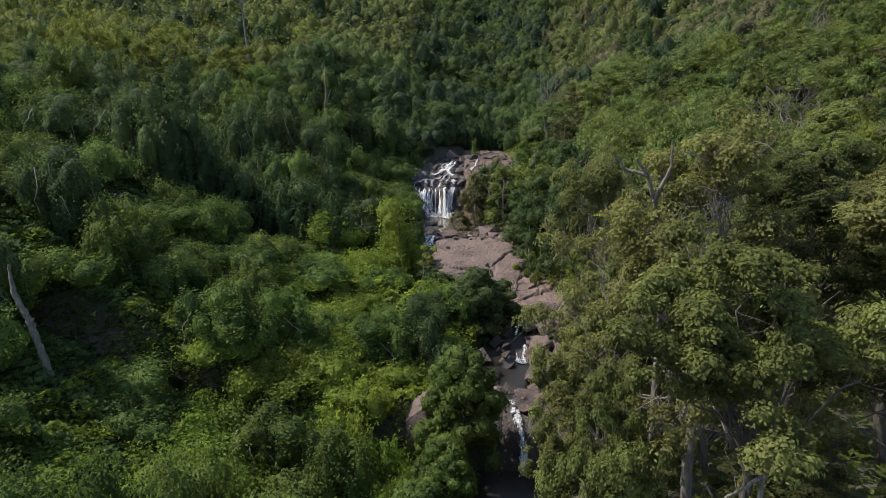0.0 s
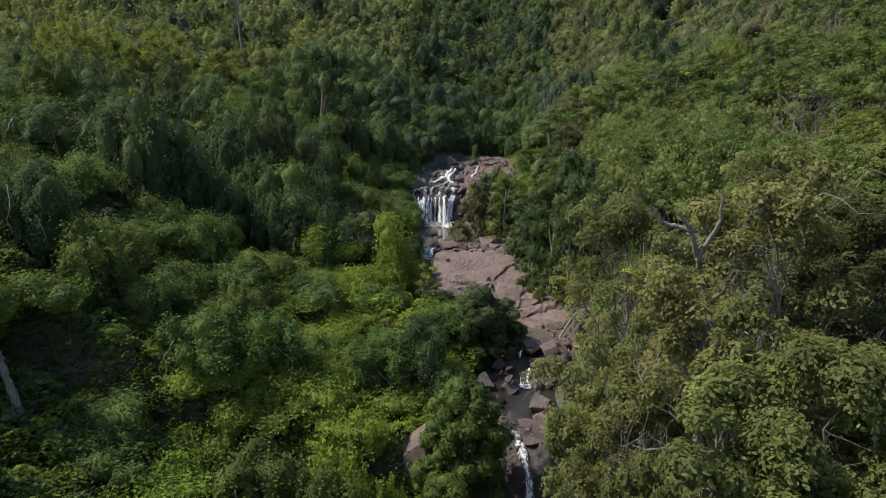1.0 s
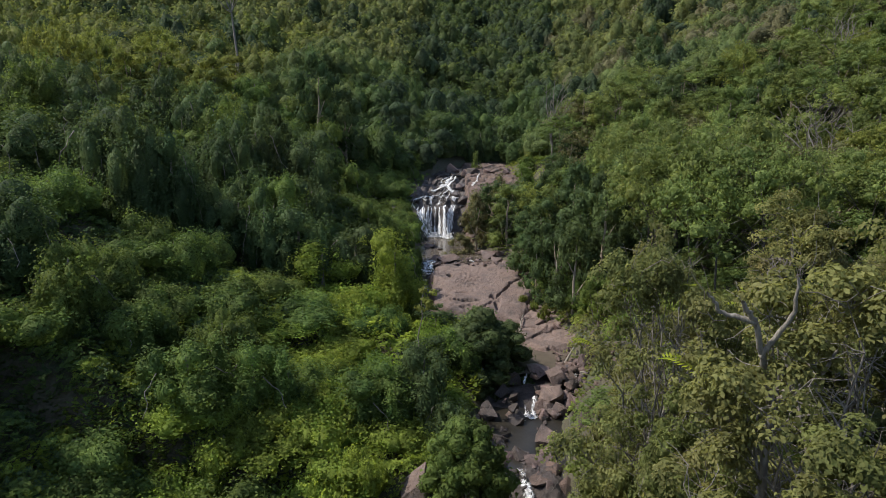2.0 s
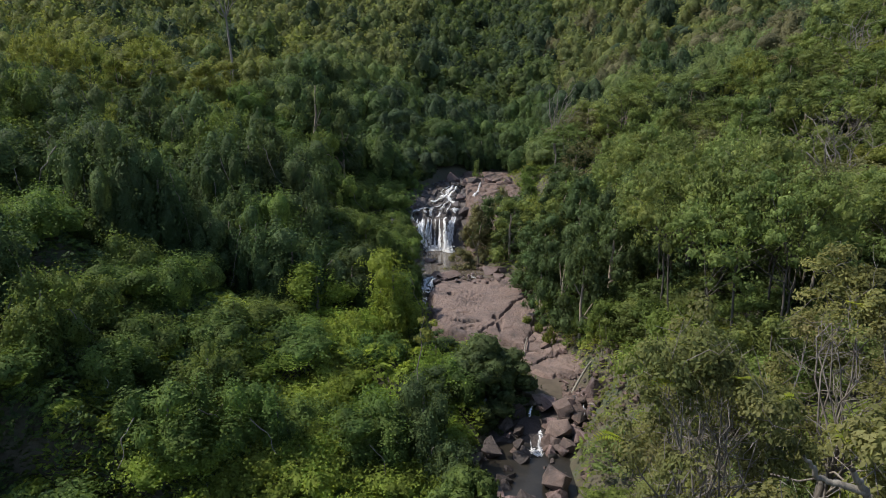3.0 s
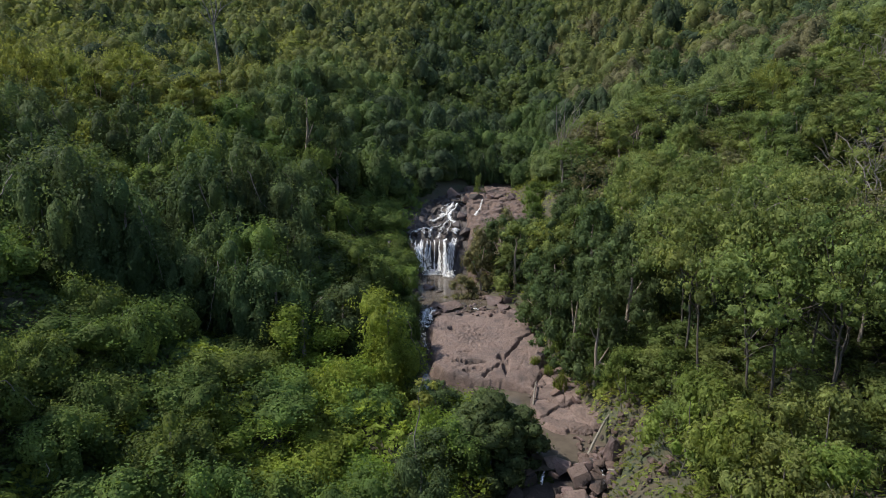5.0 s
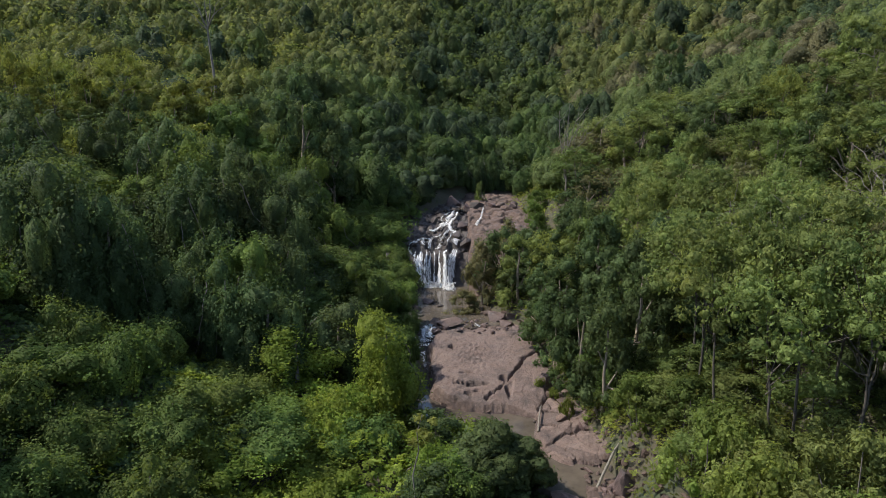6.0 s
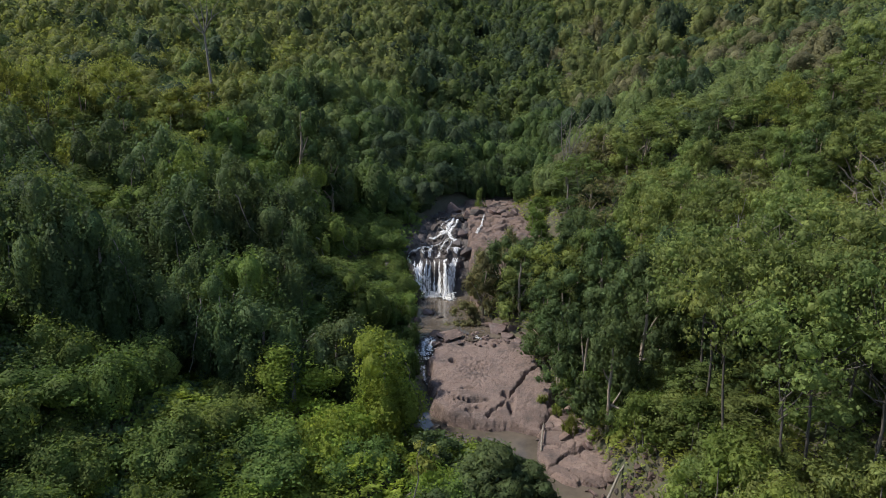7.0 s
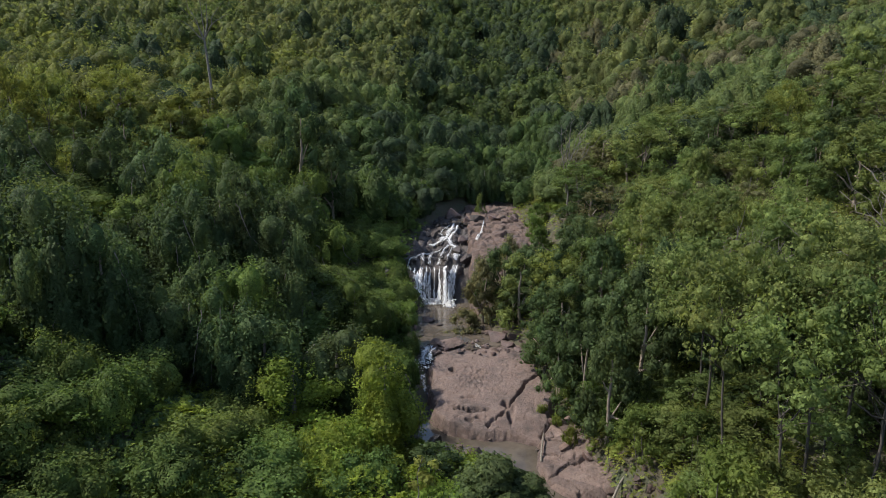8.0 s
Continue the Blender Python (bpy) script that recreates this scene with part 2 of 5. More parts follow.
GX, GY = np.meshgrid(gx, gy)
tagged(sheet("ground", GX, GY, ground_z(GX, GY), SOIL), "dark leaf-littered forest soil of a steep wooded valley", "ground", kind="structure")


def unit(v):
    return v / (np.linalg.norm(v, axis=-1, keepdims=True) + 1e-9)


# ---- rock of the stream ----
def lumpy(x, y, size, seed, octaves=4):
    """Rough rock relief, about -1 to 1, at every point of two arrays."""
    out = np.empty(x.size)
    for i, (a, b) in enumerate(zip(x.ravel(), y.ravel())):
        out[i] = noise.fractal(Vector((a / size, b / size, seed)), 0.9, 2.1, octaves)
    return out.reshape(x.shape)


bu, by = np.meshgrid(np.linspace(-1.25, 1.25, 34), np.arange(38, 162, 0.45))
bx = stream_x(by) + bu * half_width(by)
bz = water_z(by) - 0.55 + 0.45 * lumpy(bx, by, 1.6, 3.0) + 1.5 * np.clip(np.abs(bu) - 0.85, 0, 0.2) - 8 * np.clip(np.abs(bu) - 1.08, 0, 1)
tagged(sheet("stream_bed", bx, by, bz, WET), "wet dark rock bed of the mountain stream", "stream bed", kind="structure")


def fractured(x, y, size, seed, gap=0.14, which=False):
    """Joints of broken rock: a height for each block, from -1 to 1, and the cracks between blocks, 0 to 1."""
    best, second, lot = np.full(x.shape, 1e9), np.full(x.shape, 1e9), np.zeros(x.shape)
    block, count = np.zeros(x.shape, int), 0
    r = rng_of(seed)
    wx, wy = x + 0.3 * size * np.sin(y / size * 1.7 + seed), y + 0.3 * size * np.sin(x / size * 2.1)
    for cx in np.arange(x.min() - size, x.max() + size, size):
        for cy in np.arange(y.min() - size, y.max() + size, size):
            px, py, v, ax, ay = cx + size * r.random(), cy + size * r.random(), r.uniform(-1, 1), r.normal() * 0.25, r.normal() * 0.25
            dd = np.hypot(wx - px, wy - py)
            near = dd < best
            second = np.where(near, best, np.minimum(second, dd))
            lot = np.where(near, v + (wx - px) / size * ax + (wy - py) / size * ay, lot)
            best = np.where(near, dd, best)
            block, count = np.where(near, count, block), count + 1
    crack = np.clip(1 - (second - best) / gap, 0, 1)
    return (lot, crack, block) if which else (lot, crack)


def ledge_z(x, y):
    """The stepped rock of the upper fall."""
    yy = y + 0.8 * np.sin(1.3 * x + 0.5) + 0.35 * np.sin(3.7 * x) - 0.25 * (x + 1)
    z = along(yy, 110, 9.5, 117.2, 10.6, 118.0, 11.5, 118.9, 14.4, 119.4, 15.3, 122, 15.7, 122.8, 16.4, 125.5, 16.8, 126.1, 17.4, 129, 17.6, 129.5, 18.1,
              132.5, 18.3, 133.2, 18.7, 137, 19.0, 150, 20.2, 160, 20.8)
    return z


def slope_z(x, y):
    """The bare rock beside the upper fall."""
    return along(y + 0.2 * (x - 9), 108, 9.5, 113, 13, 118, 16.4, 122, 17.6, 126, 18.3, 133, 18.9, 140, 19.5, 152, 20.6) - 0.03 * np.maximum(x - 12, 0) ** 2


lx, ly = np.meshgrid(np.arange(-8.5, 5.2, 0.2), np.arange(113, 152, 0.2))
LREL = 0.34 * lumpy(lx, ly, 0.8, 7.0, 5)
LOT, CRACK = fractured(lx, ly, 1.1, 71, 0.12)
lz = ledge_z(lx, ly) + LREL + 0.32 * LOT - 0.5 * CRACK + 0.3 * np.clip((-5.0 - lx), 0, 3) - 4 * np.clip(lx - 4.6, 0, 1)


def wetted(X, Y, Z):
    """A water surface that lies just over the rock given by a grid, as a function of x and y."""
    high = Z.copy()
    for _ in range(2):
        p = np.pad(high, 1, mode="edge")
        high = np.maximum.reduce([p[i:i + Z.shape[0], j:j + Z.shape[1]] for i in range(3) for j in range(3)])
    for _ in range(2):
        p = np.pad(high, 1, mode="edge")
        high = sum(p[i:i + Z.shape[0], j:j + Z.shape[1]] for i in range(3) for j in range(3)) / 9
    x0, y0, dx, dy = X[0, 0], Y[0, 0], X[0, 1] - X[0, 0], Y[1, 0] - Y[0, 0]

    def surface(x, y):
        u = np.clip((np.asarray(x, float) - x0) / dx, 0, Z.shape[1] - 1.001)
        v = np.clip((np.asarray(y, float) - y0) / dy, 0, Z.shape[0] - 1.001)
        i, j = v.astype(int), u.astype(int)
        a, b = v - i, u - j
        return (high[i, j] * (1 - a) + high[i + 1, j] * a) * (1 - b) + (high[i, j + 1] * (1 - a) + high[i + 1, j + 1] * a) * b
    return surface


tagged(sheet("waterfall_rock", lx, ly, lz, WET), "wet dark stepped rock ledges under the waterfall", "rock")
ox, oy = np.meshgrid(np.arange(3.8, 19, 0.17), np.arange(109, 152, 0.17))
OLOT, OCRACK = fractured(ox, oy, 2.2, 72, 0.2)
OLOT2, OCRACK2 = fractured(ox, 1.4 * oy, 0.9, 75, 0.14)
oz = slope_z(ox, oy) + 0.36 * OLOT - 0.4 * OCRACK + 0.12 * OLOT2 - 0.14 * OCRACK2 + 0.26 * lumpy(ox, oy, 1.6, 17.0, 5) - 3 * np.clip(4.4 - ox, 0, 1) - 1.2 * np.clip(ox - 16.5, 0, 5)
tagged(sheet("rock_outcrop", ox, oy, oz, RUSTY), "bare pink-brown rock outcrop beside the waterfall", "rock")


def away(x, y, line):
    """Distance of points from a broken line."""
    best = np.full(x.shape, 1e9)
    for (ax, ay), (cx, cy) in zip(line, line[1:]):
        dx, dy = cx - ax, cy - ay
        k = np.clip(((x - ax) * dx + (y - ay) * dy) / (dx * dx + dy * dy), 0, 1)
        best = np.minimum(best, np.hypot(x - ax - k * dx, y - ay - k * dy))
    return best


def slab_z(x, y):
    return along(y, 82, 6.4, 84, 7.5, 86.5, 8.7, 90, 9.5, 95, 10.2, 98, 10.86, 104, 10.86) + 0.02 * (x - 4)


def rock_slab():
    x, y = np.meshgrid(np.arange(-3.4, 12.4, 0.13), np.arange(82.2, 104, 0.13))
    rel = lumpy(x, y, 3.0, 21.0, 5)
    fine = lumpy(x, y, 0.6, 5.0, 3)
    grit = lumpy(x, y, 0.34, 9.0, 2)
    z = slab_z(x, y) + 0.11 * rel + 0.03 * fine
    left = along(y, 82, 2.2, 84, 1.4, 86, 0.5, 89, -1.0, 95, -1.5, 98, -1.1, 101, -0.6) + 0.7 * rel + 0.25 * fine
    right = along(y, 82, 8.6, 84, 9.4, 89.6, 11.2, 98, 10.4, 101, 9.6) + 0.8 * rel + 0.25 * fine
    low = along(x, 0, 86.4, 2, 85.8, 4, 85.2, 6, 85.6, 9, 83.6, 12, 84) + 0.8 * rel + 0.2 * fine
    z -= 2.6 * np.clip((left - x) / 0.7, 0, 1) ** 1.5 + 2.5 * np.clip((x - right) / 1.2, 0, 1) + 2.6 * np.clip((low - y) / 1.3, 0, 1) ** 1.3
    wob = 0.18 * fine
    d = away(x, y, [(10.6, 94.4), (9.0, 92.9), (8.4, 91.6), (7.7, 90.3), (7.0, 89.1), (6.2, 87.8), (5.2, 86.7), (4.2, 85.8)]) + wob
    z -= 1.3 * np.clip(1.3 - d / (0.15 + 0.05 * rel), 0, 1)
    z -= 0.25 * np.clip(1 - away(x, y, [(7.1, 88.3), (6.9, 87.0), (6.6, 85.9)]) / 0.25 - wob, 0, 1)
    for hx, hy, rx, ry, deep in ((3.0, 88.0, 0.85, 0.42, 0.7), (2.0, 88.3, 0.20, 0.30, 0.6), (1.55, 88.4, 0.17, 0.28, 0.6), (1.15, 88.3, 0.15, 0.2, 0.5), (4.25, 88.0, 0.42, 0.22, 0.4),
                                 (2.5, 86.6, 0.42, 0.26, 0.5), (3.4, 86.8, 0.32, 0.24, 0.5), (2.4, 90.0, 0.75, 0.22, 0.3), (0.95, 95.6, 0.34, 0.5, 0.8), (6.3, 88.9, 0.40, 0.5, 0.7), (6.6, 87.0, 0.3, 0.8, 0.6)):
        z -= 1.5 * deep * np.clip(2.6 * (1.15 - np.hypot((x - hx) / rx, (y - hy) / ry) + 1.6 * wob), 0, 1)
    scab = np.exp(-((x - 3.2) / 1.9) ** 2 - ((y - 93.3) / 3.0) ** 2)
    z += 0.34 * scab * np.clip(grit, -0.5, 0.5) - 0.5 * np.clip((0.2 - x) / 1.2, 0, 1) * np.clip((y - 87) / 2, 0, 1) * np.clip((95 - y) / 2, 0, 1)
    z -= 0.16 * np.clip(1 - np.abs(lumpy(x, y, 2.6, 61.0, 3)) / 0.05, 0, 1)
    y = y - 1.8
    return tagged(sheet("rock_slab", x, y, z, GRANITE), "broad sloping pink granite slab with a long crack", "rock")


rock_slab()


def shelf_z(x, y):
    return along(y, 72.6, 6.4, 73.6, 7.4, 76, 7.6, 80, 7.9, 86, 8.2) + 0.16 * np.maximum(x - 10.5, 0) - 1.6 * np.clip(along(y, 72, 11.5, 75, 9.2, 78, 8.6, 82, 9.6, 86, 11.4) - x, 0, 1.2)


hx, hy = np.meshgrid(np.arange(6.4, 18, 0.11), np.arange(72.4, 86, 0.11))
HLOT, HCRACK, HBLOCK = fractured(0.75 * hx - 0.3 * hy, 1.15 * hy + 0.2 * hx, 2.3, 73, 0.10, True)
HLOT2, HCRACK2 = fractured(hx, hy, 0.9, 76, 0.10)
BROKEN = np.clip((hx - 12.5) / 2, 0, 1) + np.clip((79 - np.abs(hy - 79) * 1.0 - 76.5) / 2, 0, 1) * np.clip((hx - 10.5) / 1.5, 0, 1)
hz = shelf_z(hx, hy) + 0.30 * HLOT - 0.5 * HCRACK + 0.10 * lumpy(hx, hy, 1.1, 31.0) + np.clip(BROKEN, 0, 1) * (0.18 * HLOT2 - 0.3 * HCRACK2)


def blocks_of(name, label, X, Y, Z, block, material):
    """A rock surface whose joints part it into blocks."""
    top = new(name)
    top.location = (float(X.mean()), float(Y.mean()), float(Z.mean()))
    v = np.stack([X.ravel(), Y.ravel(), Z.ravel()], 1) - np.array(top.location)
    f = grid_faces(*X.shape)
    owner = block.ravel()[f[:, 0]]
    for b in np.unique(owner):
        mine = f[owner == b]
        used, back = np.unique(mine, return_inverse=True)
        ob = new("block", mesh_of("block", v[used], back.reshape(mine.shape), material, True))
        ob.parent = top
    return tagged(top, label, "rock")


blocks_of("rock_shelf", "fractured pink granite shelf between two pools", hx, hy, hz, HBLOCK, GRANITE)

kx, ky = np.meshgrid(np.arange(0.5, 10.6, 0.2), np.arange(47.8, 56, 0.2))
KLOT, KCRACK = fractured(kx, ky, 1.6, 74)
kz = 0.35 * KLOT - 0.4 * KCRACK + along(ky + 0.5 * np.sin(1.1 * kx), 48, -0.6, 49.0, 0.2, 49.7, 3.6, 50.3, 4.6, 51.5, 5.0, 53.2, 5.3, 54.6, 5.0, 56, 4.6) + 0.4 * lumpy(kx, ky, 1.5, 41.0)
# Wet rock; its dark colour also stands in for the shade of the alcove.
tagged(sheet("cascade_rock", kx, ky, kz, WET), "wet rock ledge under the lower cascade, alcove shade in its dark colour", "rock")


def boulder_mesh(name, seed, material, flat=0.75):
    """A broken block of rock: flat faces, worn edges."""
    r = rng_of(seed)
    bm = bmesh.new()
    for p in unit(r.normal(size=(11, 3))):
        bm.verts.new(Vector(p) * r.uniform(0.85, 1.15))
    bmesh.ops.convex_hull(bm, input=bm.verts)
    bmesh.ops.delete(bm, geom=[v for v in bm.verts if not v.link_faces], context="VERTS")
    bmesh.ops.dissolve_limit(bm, angle_limit=radians(14), verts=bm.verts, edges=bm.edges)
    bmesh.ops.bevel(bm, geom=list(bm.edges) + list(bm.verts), offset=0.04, segments=2, profile=0.6, affect="EDGES")
    bmesh.ops.triangulate(bm, faces=bm.faces)
    bmesh.ops.subdivide_edges(bm, edges=[e for e in bm.edges if e.calc_length() > 0.45], cuts=1)
    bmesh.ops.triangulate(bm, faces=bm.faces)
    for v in bm.verts:
        p = v.co * (1.0 + 0.07 * noise.fractal(v.co * 1.6 + Vector((seed, 0, 0)), 0.9, 2.1, 4))
        v.co = (p.x, p.y, p.z * flat)
    me = bpy.data.meshes.new(name)
    bm.to_mesh(me)
    bm.free()
    me.materials.append(material)
    me.polygons.foreach_set("use_smooth", np.ones(len(me.polygons), bool))
    me.set_sharp_from_angle(angle=radians(22))
    return me


ROCKS = {k: [boulder_mesh("boulder", s + 10 * i, m, f) for i, f in enumerate((1.0, 0.8, 0.9, 0.7))] for k, s, m in (("p", 1, RUSTY), ("m", 3, MAROON), ("w", 6, WET), ("g", 8, GRANITE))}
LOOKS = {"p": "pale pinkish-grey weathered granite boulder in the stream", "m": "reddish-brown angular boulder beside the stream", "w": "dark wet boulder in the stream bed", "g": "large pinkish granite boulder beside the stream"}


def boulder(x, y, z, sx, sy, sz, kind="p", turn=0.0, which=0, tip=0.0):
    ob = new("boulder", ROCKS[kind][which % 4])
    ob.matrix_world = pose(x, y, z, tip, tip * 0.6, turn) @ Matrix.Diagonal((sx, sy, sz, 1))
    return tagged(ob, LOOKS[kind], "boulder", "boulders of the stream")


def boulders(*rows):
    for x, y, z, sx, sy, sz, kind, turn, which in rows:
        boulder(x, y, z, sx, sy, sz, kind, turn, which)


# lower cascade
boulders((-2.0, 50.3, 4.0, 1.7, 1.2, 3.3, "g", 20, 0), (7.0, 53.8, 5.3, 1.9, 0.9, 0.8, "m", 25, 1), (8.6, 53.2, 5.2, 0.9, 0.8, 0.7, "p", 50, 0),
         (5.2, 54.8, 5.2, 1.1, 0.8, 0.7, "m", -10, 2), (9.4, 51.2, 4.9, 0.9, 1.1, 1.2, "p", 80, 3), (8.6, 56.8, 5.8, 1.2, 1.6, 1.3, "g", 10, 2),
         (12.3, 57.6, 7.2, 1.5, 1.2, 1.3, "m", 0, 0), (13.6, 58.2, 7.0, 1.3, 1.0, 1.0, "m", 60, 2), (11.4, 56.6, 6.4, 1.1, 1.0, 0.9, "p", 30, 1))
boulders((4.6, 57.6, 5.3, 1.0, 0.8, 0.6, "w", 0, 1), (2.4, 60.2, 5.4, 1.3, 1.0, 1.0, "w", 40, 2), (1.2, 63.4, 6.2, 0.6, 0.5, 0.4, "p", 0, 2),
         (4.2, 62.2, 5.6, 1.6, 1.1, 0.9, "w", 80, 0), (0.4, 56.0, 5.5, 1.1, 1.0, 0.8, "w", 15, 3))

# boulder field below the middle pool
boulders((9.4, 67.2, 7.4, 1.2, 0.9, 0.9, "m", 15, 1), (10.6, 66.2, 7.3, 1.3, 1.1, 1.0, "g", 40, 0), (10.1, 64.1, 6.4, 1.4, 1.2, 1.2, "g", 70, 2),
         (11.6, 62.6, 6.3, 1.5, 1.1, 1.0, "m", 10, 3), (14.3, 69.2, 7.8, 1.3, 1.2, 1.3, "m", 30, 0), (16.2, 66.0, 8.2, 1.9, 1.5, 1.4, "g", 75, 2),
         (15.0, 66.8, 7.7, 0.9, 1.2, 1.4, "p", 20, 1), (13.6, 67.6, 7.3, 0.7, 0.6, 0.5, "p", 0, 2), (12.4, 67.4, 7.2, 0.6, 0.8, 0.5, "p", 55, 3))
boulders((12.1, 65.2, 6.8, 0.8, 0.7, 0.6, "p", 45, 0), (13.4, 64.6, 6.9, 1.0, 0.8, 0.7, "m", 0, 1), (14.6, 64.0, 7.2, 1.1, 1.0, 0.8, "p", 33, 2),
         (9.0, 63.0, 5.9, 0.9, 0.7, 0.7, "p", 60, 3), (9.1, 65.3, 6.4, 0.7, 0.6, 0.6, "w", 60, 1), (6.7, 64.4, 6.1, 0.8, 0.9, 0.6, "w", 20, 3),
         (6.6, 62.6, 5.6, 0.8, 0.7, 0.5, "w", 20, 0), (9.0, 61.8, 5.5, 0.7, 0.6, 0.6, "m", 75, 2), (6.9, 66.9, 7.1, 0.6, 0.5, 0.4, "p", 0, 1))
boulders((8.6, 66.6, 7.1, 0.5, 0.6, 0.5, "m", 40, 3), (7.0, 66.4, 6.6, 1.0, 0.8, 0.6, "w", 0, 0), (15.6, 70.6, 8.0, 0.8, 0.7, 0.7, "p", 20, 2),
         (16.6, 68.6, 8.3, 1.0, 0.8, 0.7, "m", 50, 1), (5.4, 65.4, 6.2, 1.1, 1.0, 0.8, "w", 90, 2))

# shelf between the middle pool and the slab
boulders((15.6, 75.4, 8.2, 1.3, 1.0, 0.8, "g", 20, 1), (12.6, 78.2, 8.2, 0.9, 0.8, 0.7, "m", 10, 3), (11.2, 79.8, 8.2, 0.7, 0.6, 0.6, "p", 0, 1),
         (11.8, 82.2, 8.6, 1.0, 0.9, 0.8, "p", 15, 2), (10.6, 84.2, 8.5, 1.0, 0.9, 0.7, "m", 35, 3), (9.0, 76.4, 7.3, 0.8, 0.6, 0.5, "p", 40, 1),
         (2.6, 80.4, 7.3, 1.2, 0.8, 0.7, "m", 20, 2), (1.4, 81.6, 7.2, 0.7, 0.6, 0.4, "p", 50, 1), (5.6, 84.4, 8.1, 0.45, 0.4, 0.35, "p", 10, 0))
boulders((6.5, 84.2, 8.0, 0.4, 0.5, 0.35, "p", 70, 2), (4.6, 83.2, 7.4, 0.5, 0.4, 0.3, "p", 20, 1), (-0.8, 82.4, 7.3, 1.0, 0.9, 0.7, "w", 0, 0),
         (1.4, 79.4, 7.2, 0.9, 1.0, 0.7, "w", 30, 2))

# rim of the upper pool
boulders((0.5, 99.4, 11.3, 1.9, 1.0, 1.15, "g", -5, 3), (-0.9, 99.8, 11.2, 0.9, 0.8, 0.8, "p", 40, 1), (6.3, 101.0, 11.4, 1.9, 1.3, 1.05, "m", 15, 1),
         (8.4, 100.8, 11.4, 1.5, 1.1, 1.0, "m", 70, 3), (7.4, 99.4, 11.1, 1.4, 0.9, 0.6, "m", 10, 1), (9.4, 99.6, 11.2, 1.1, 0.9, 0.7, "m", 40, 3),
         (5.0, 99.0, 11.0, 0.8, 0.6, 0.3, "p", 0, 1), (5.6, 103.6, 11.2, 0.7, 0.6, 0.5, "p", 0, 2), (-2.4, 108.8, 11.1, 1.4, 0.9, 0.6, "m", 5, 1))
boulders((-3.8, 107.2, 11.2, 1.1, 0.9, 0.6, "w", 35, 0), (-0.6, 107.2, 11.0, 0.7, 0.5, 0.3, "w", 10, 2), (-2.8, 103.0, 10.9, 0.8, 0.7, 0.5, "w", 10, 3),
         (-2.4, 98.6, 10.8, 0.9, 0.7, 0.5, "w", 50, 1), (2.4, 99.0, 10.9, 0.7, 0.5, 0.35, "p", 0, 1), (-1.0, 98.2, 10.9, 0.8, 0.5, 0.4, "p", 20, 0),
         (3.6, 100.4, 11.0, 0.6, 0.5, 0.3, "m", 70, 2), (6.2, 98.2, 11.0, 0.6, 0.4, 0.3, "p", 30, 3), (8.6, 97.8, 11.0, 0.9, 0.6, 0.45, "m", 0, 1))
boulders((1.2, 101.6, 11.0, 0.9, 0.5, 0.35, "w", 10, 2), (7.6, 103.4, 11.3, 1.0, 0.8, 0.7, "m", 15, 3), (4.8, 97.4, 10.9, 0.35, 0.3, 0.2, "p", 15, 0))

# head of the waterfall
boulders((1.8, 143.8, 19.8, 1.6, 1.3, 1.6, "m", 15, 0), (6.0, 139.8, 19.8, 1.8, 1.2, 1.2, "w", 20, 1), (4.4, 140.6, 19.5, 1.2, 1.0, 1.1, "m", 65, 2),
         (8.6, 141.4, 19.8, 1.5, 1.0, 0.9, "m", 30, 3), (10.6, 141.6, 19.9, 1.3, 1.1, 0.8, "p", 0, 1), (13.2, 141.2, 19.9, 1.6, 1.2, 0.9, "m", 40, 2),
         (-1.2, 131.6, 18.3, 1.1, 1.0, 1.0, "w", 20, 0), (-2.2, 129.0, 17.6, 1.0, 0.9, 0.9, "w", 70, 2), (-2.8, 124.8, 16.7, 1.2, 0.9, 0.6, "w", 15, 1))
boulders((0.2, 126.2, 17.3, 0.9, 0.8, 0.5, "w", 0, 3), (2.6, 125.6, 17.1, 1.2, 1.0, 0.8, "w", 50, 0), (3.6, 122.2, 16.6, 1.2, 1.2, 1.0, "w", 20, 2),
         (0.4, 118.2, 12.0, 0.6, 0.5, 1.3, "w", 0, 1), (-5.4, 122.4, 16.2, 1.1, 1.0, 0.7, "w", 30, 3), (3.2, 130.0, 18.1, 1.0, 1.1, 0.7, "m", 0, 0))


r = rng_of(78)
for i in range(26):
    y = r.uniform(50.6, 63.5)
    x = float(stream_x(y)) + r.uniform(-1.5, 3.6)
    s = 0.45 + 0.75 * r.random() ** 1.5
    boulder(x, y, 5.15, s, s * r.uniform(0.7, 1.2), s * r.uniform(0.6, 1.0), r.choice(["p", "m", "w"], p=[0.08, 0.37, 0.55]), r.uniform(0, 180), i)
r = rng_of(80)
for i in range(70):
    k = r.random()
    x, y = 9.0 + 7.0 * k + r.uniform(-0.8, 0.8), r.uniform(61.5, 68.5) + 2.2 * k
    s = 0.3 + 0.75 * r.random() ** 1.6
    boulder(x, y, float(water_z(y)) + 0.25 + 0.12 * max(x - 12, 0), s, s * r.uniform(0.6, 1.1), s * r.uniform(0.55, 0.95), r.choice(["p", "m", "g"], p=[0.3, 0.5, 0.2]), r.uniform(0, 180), i, r.uniform(-22, 22))
r = rng_of(77)
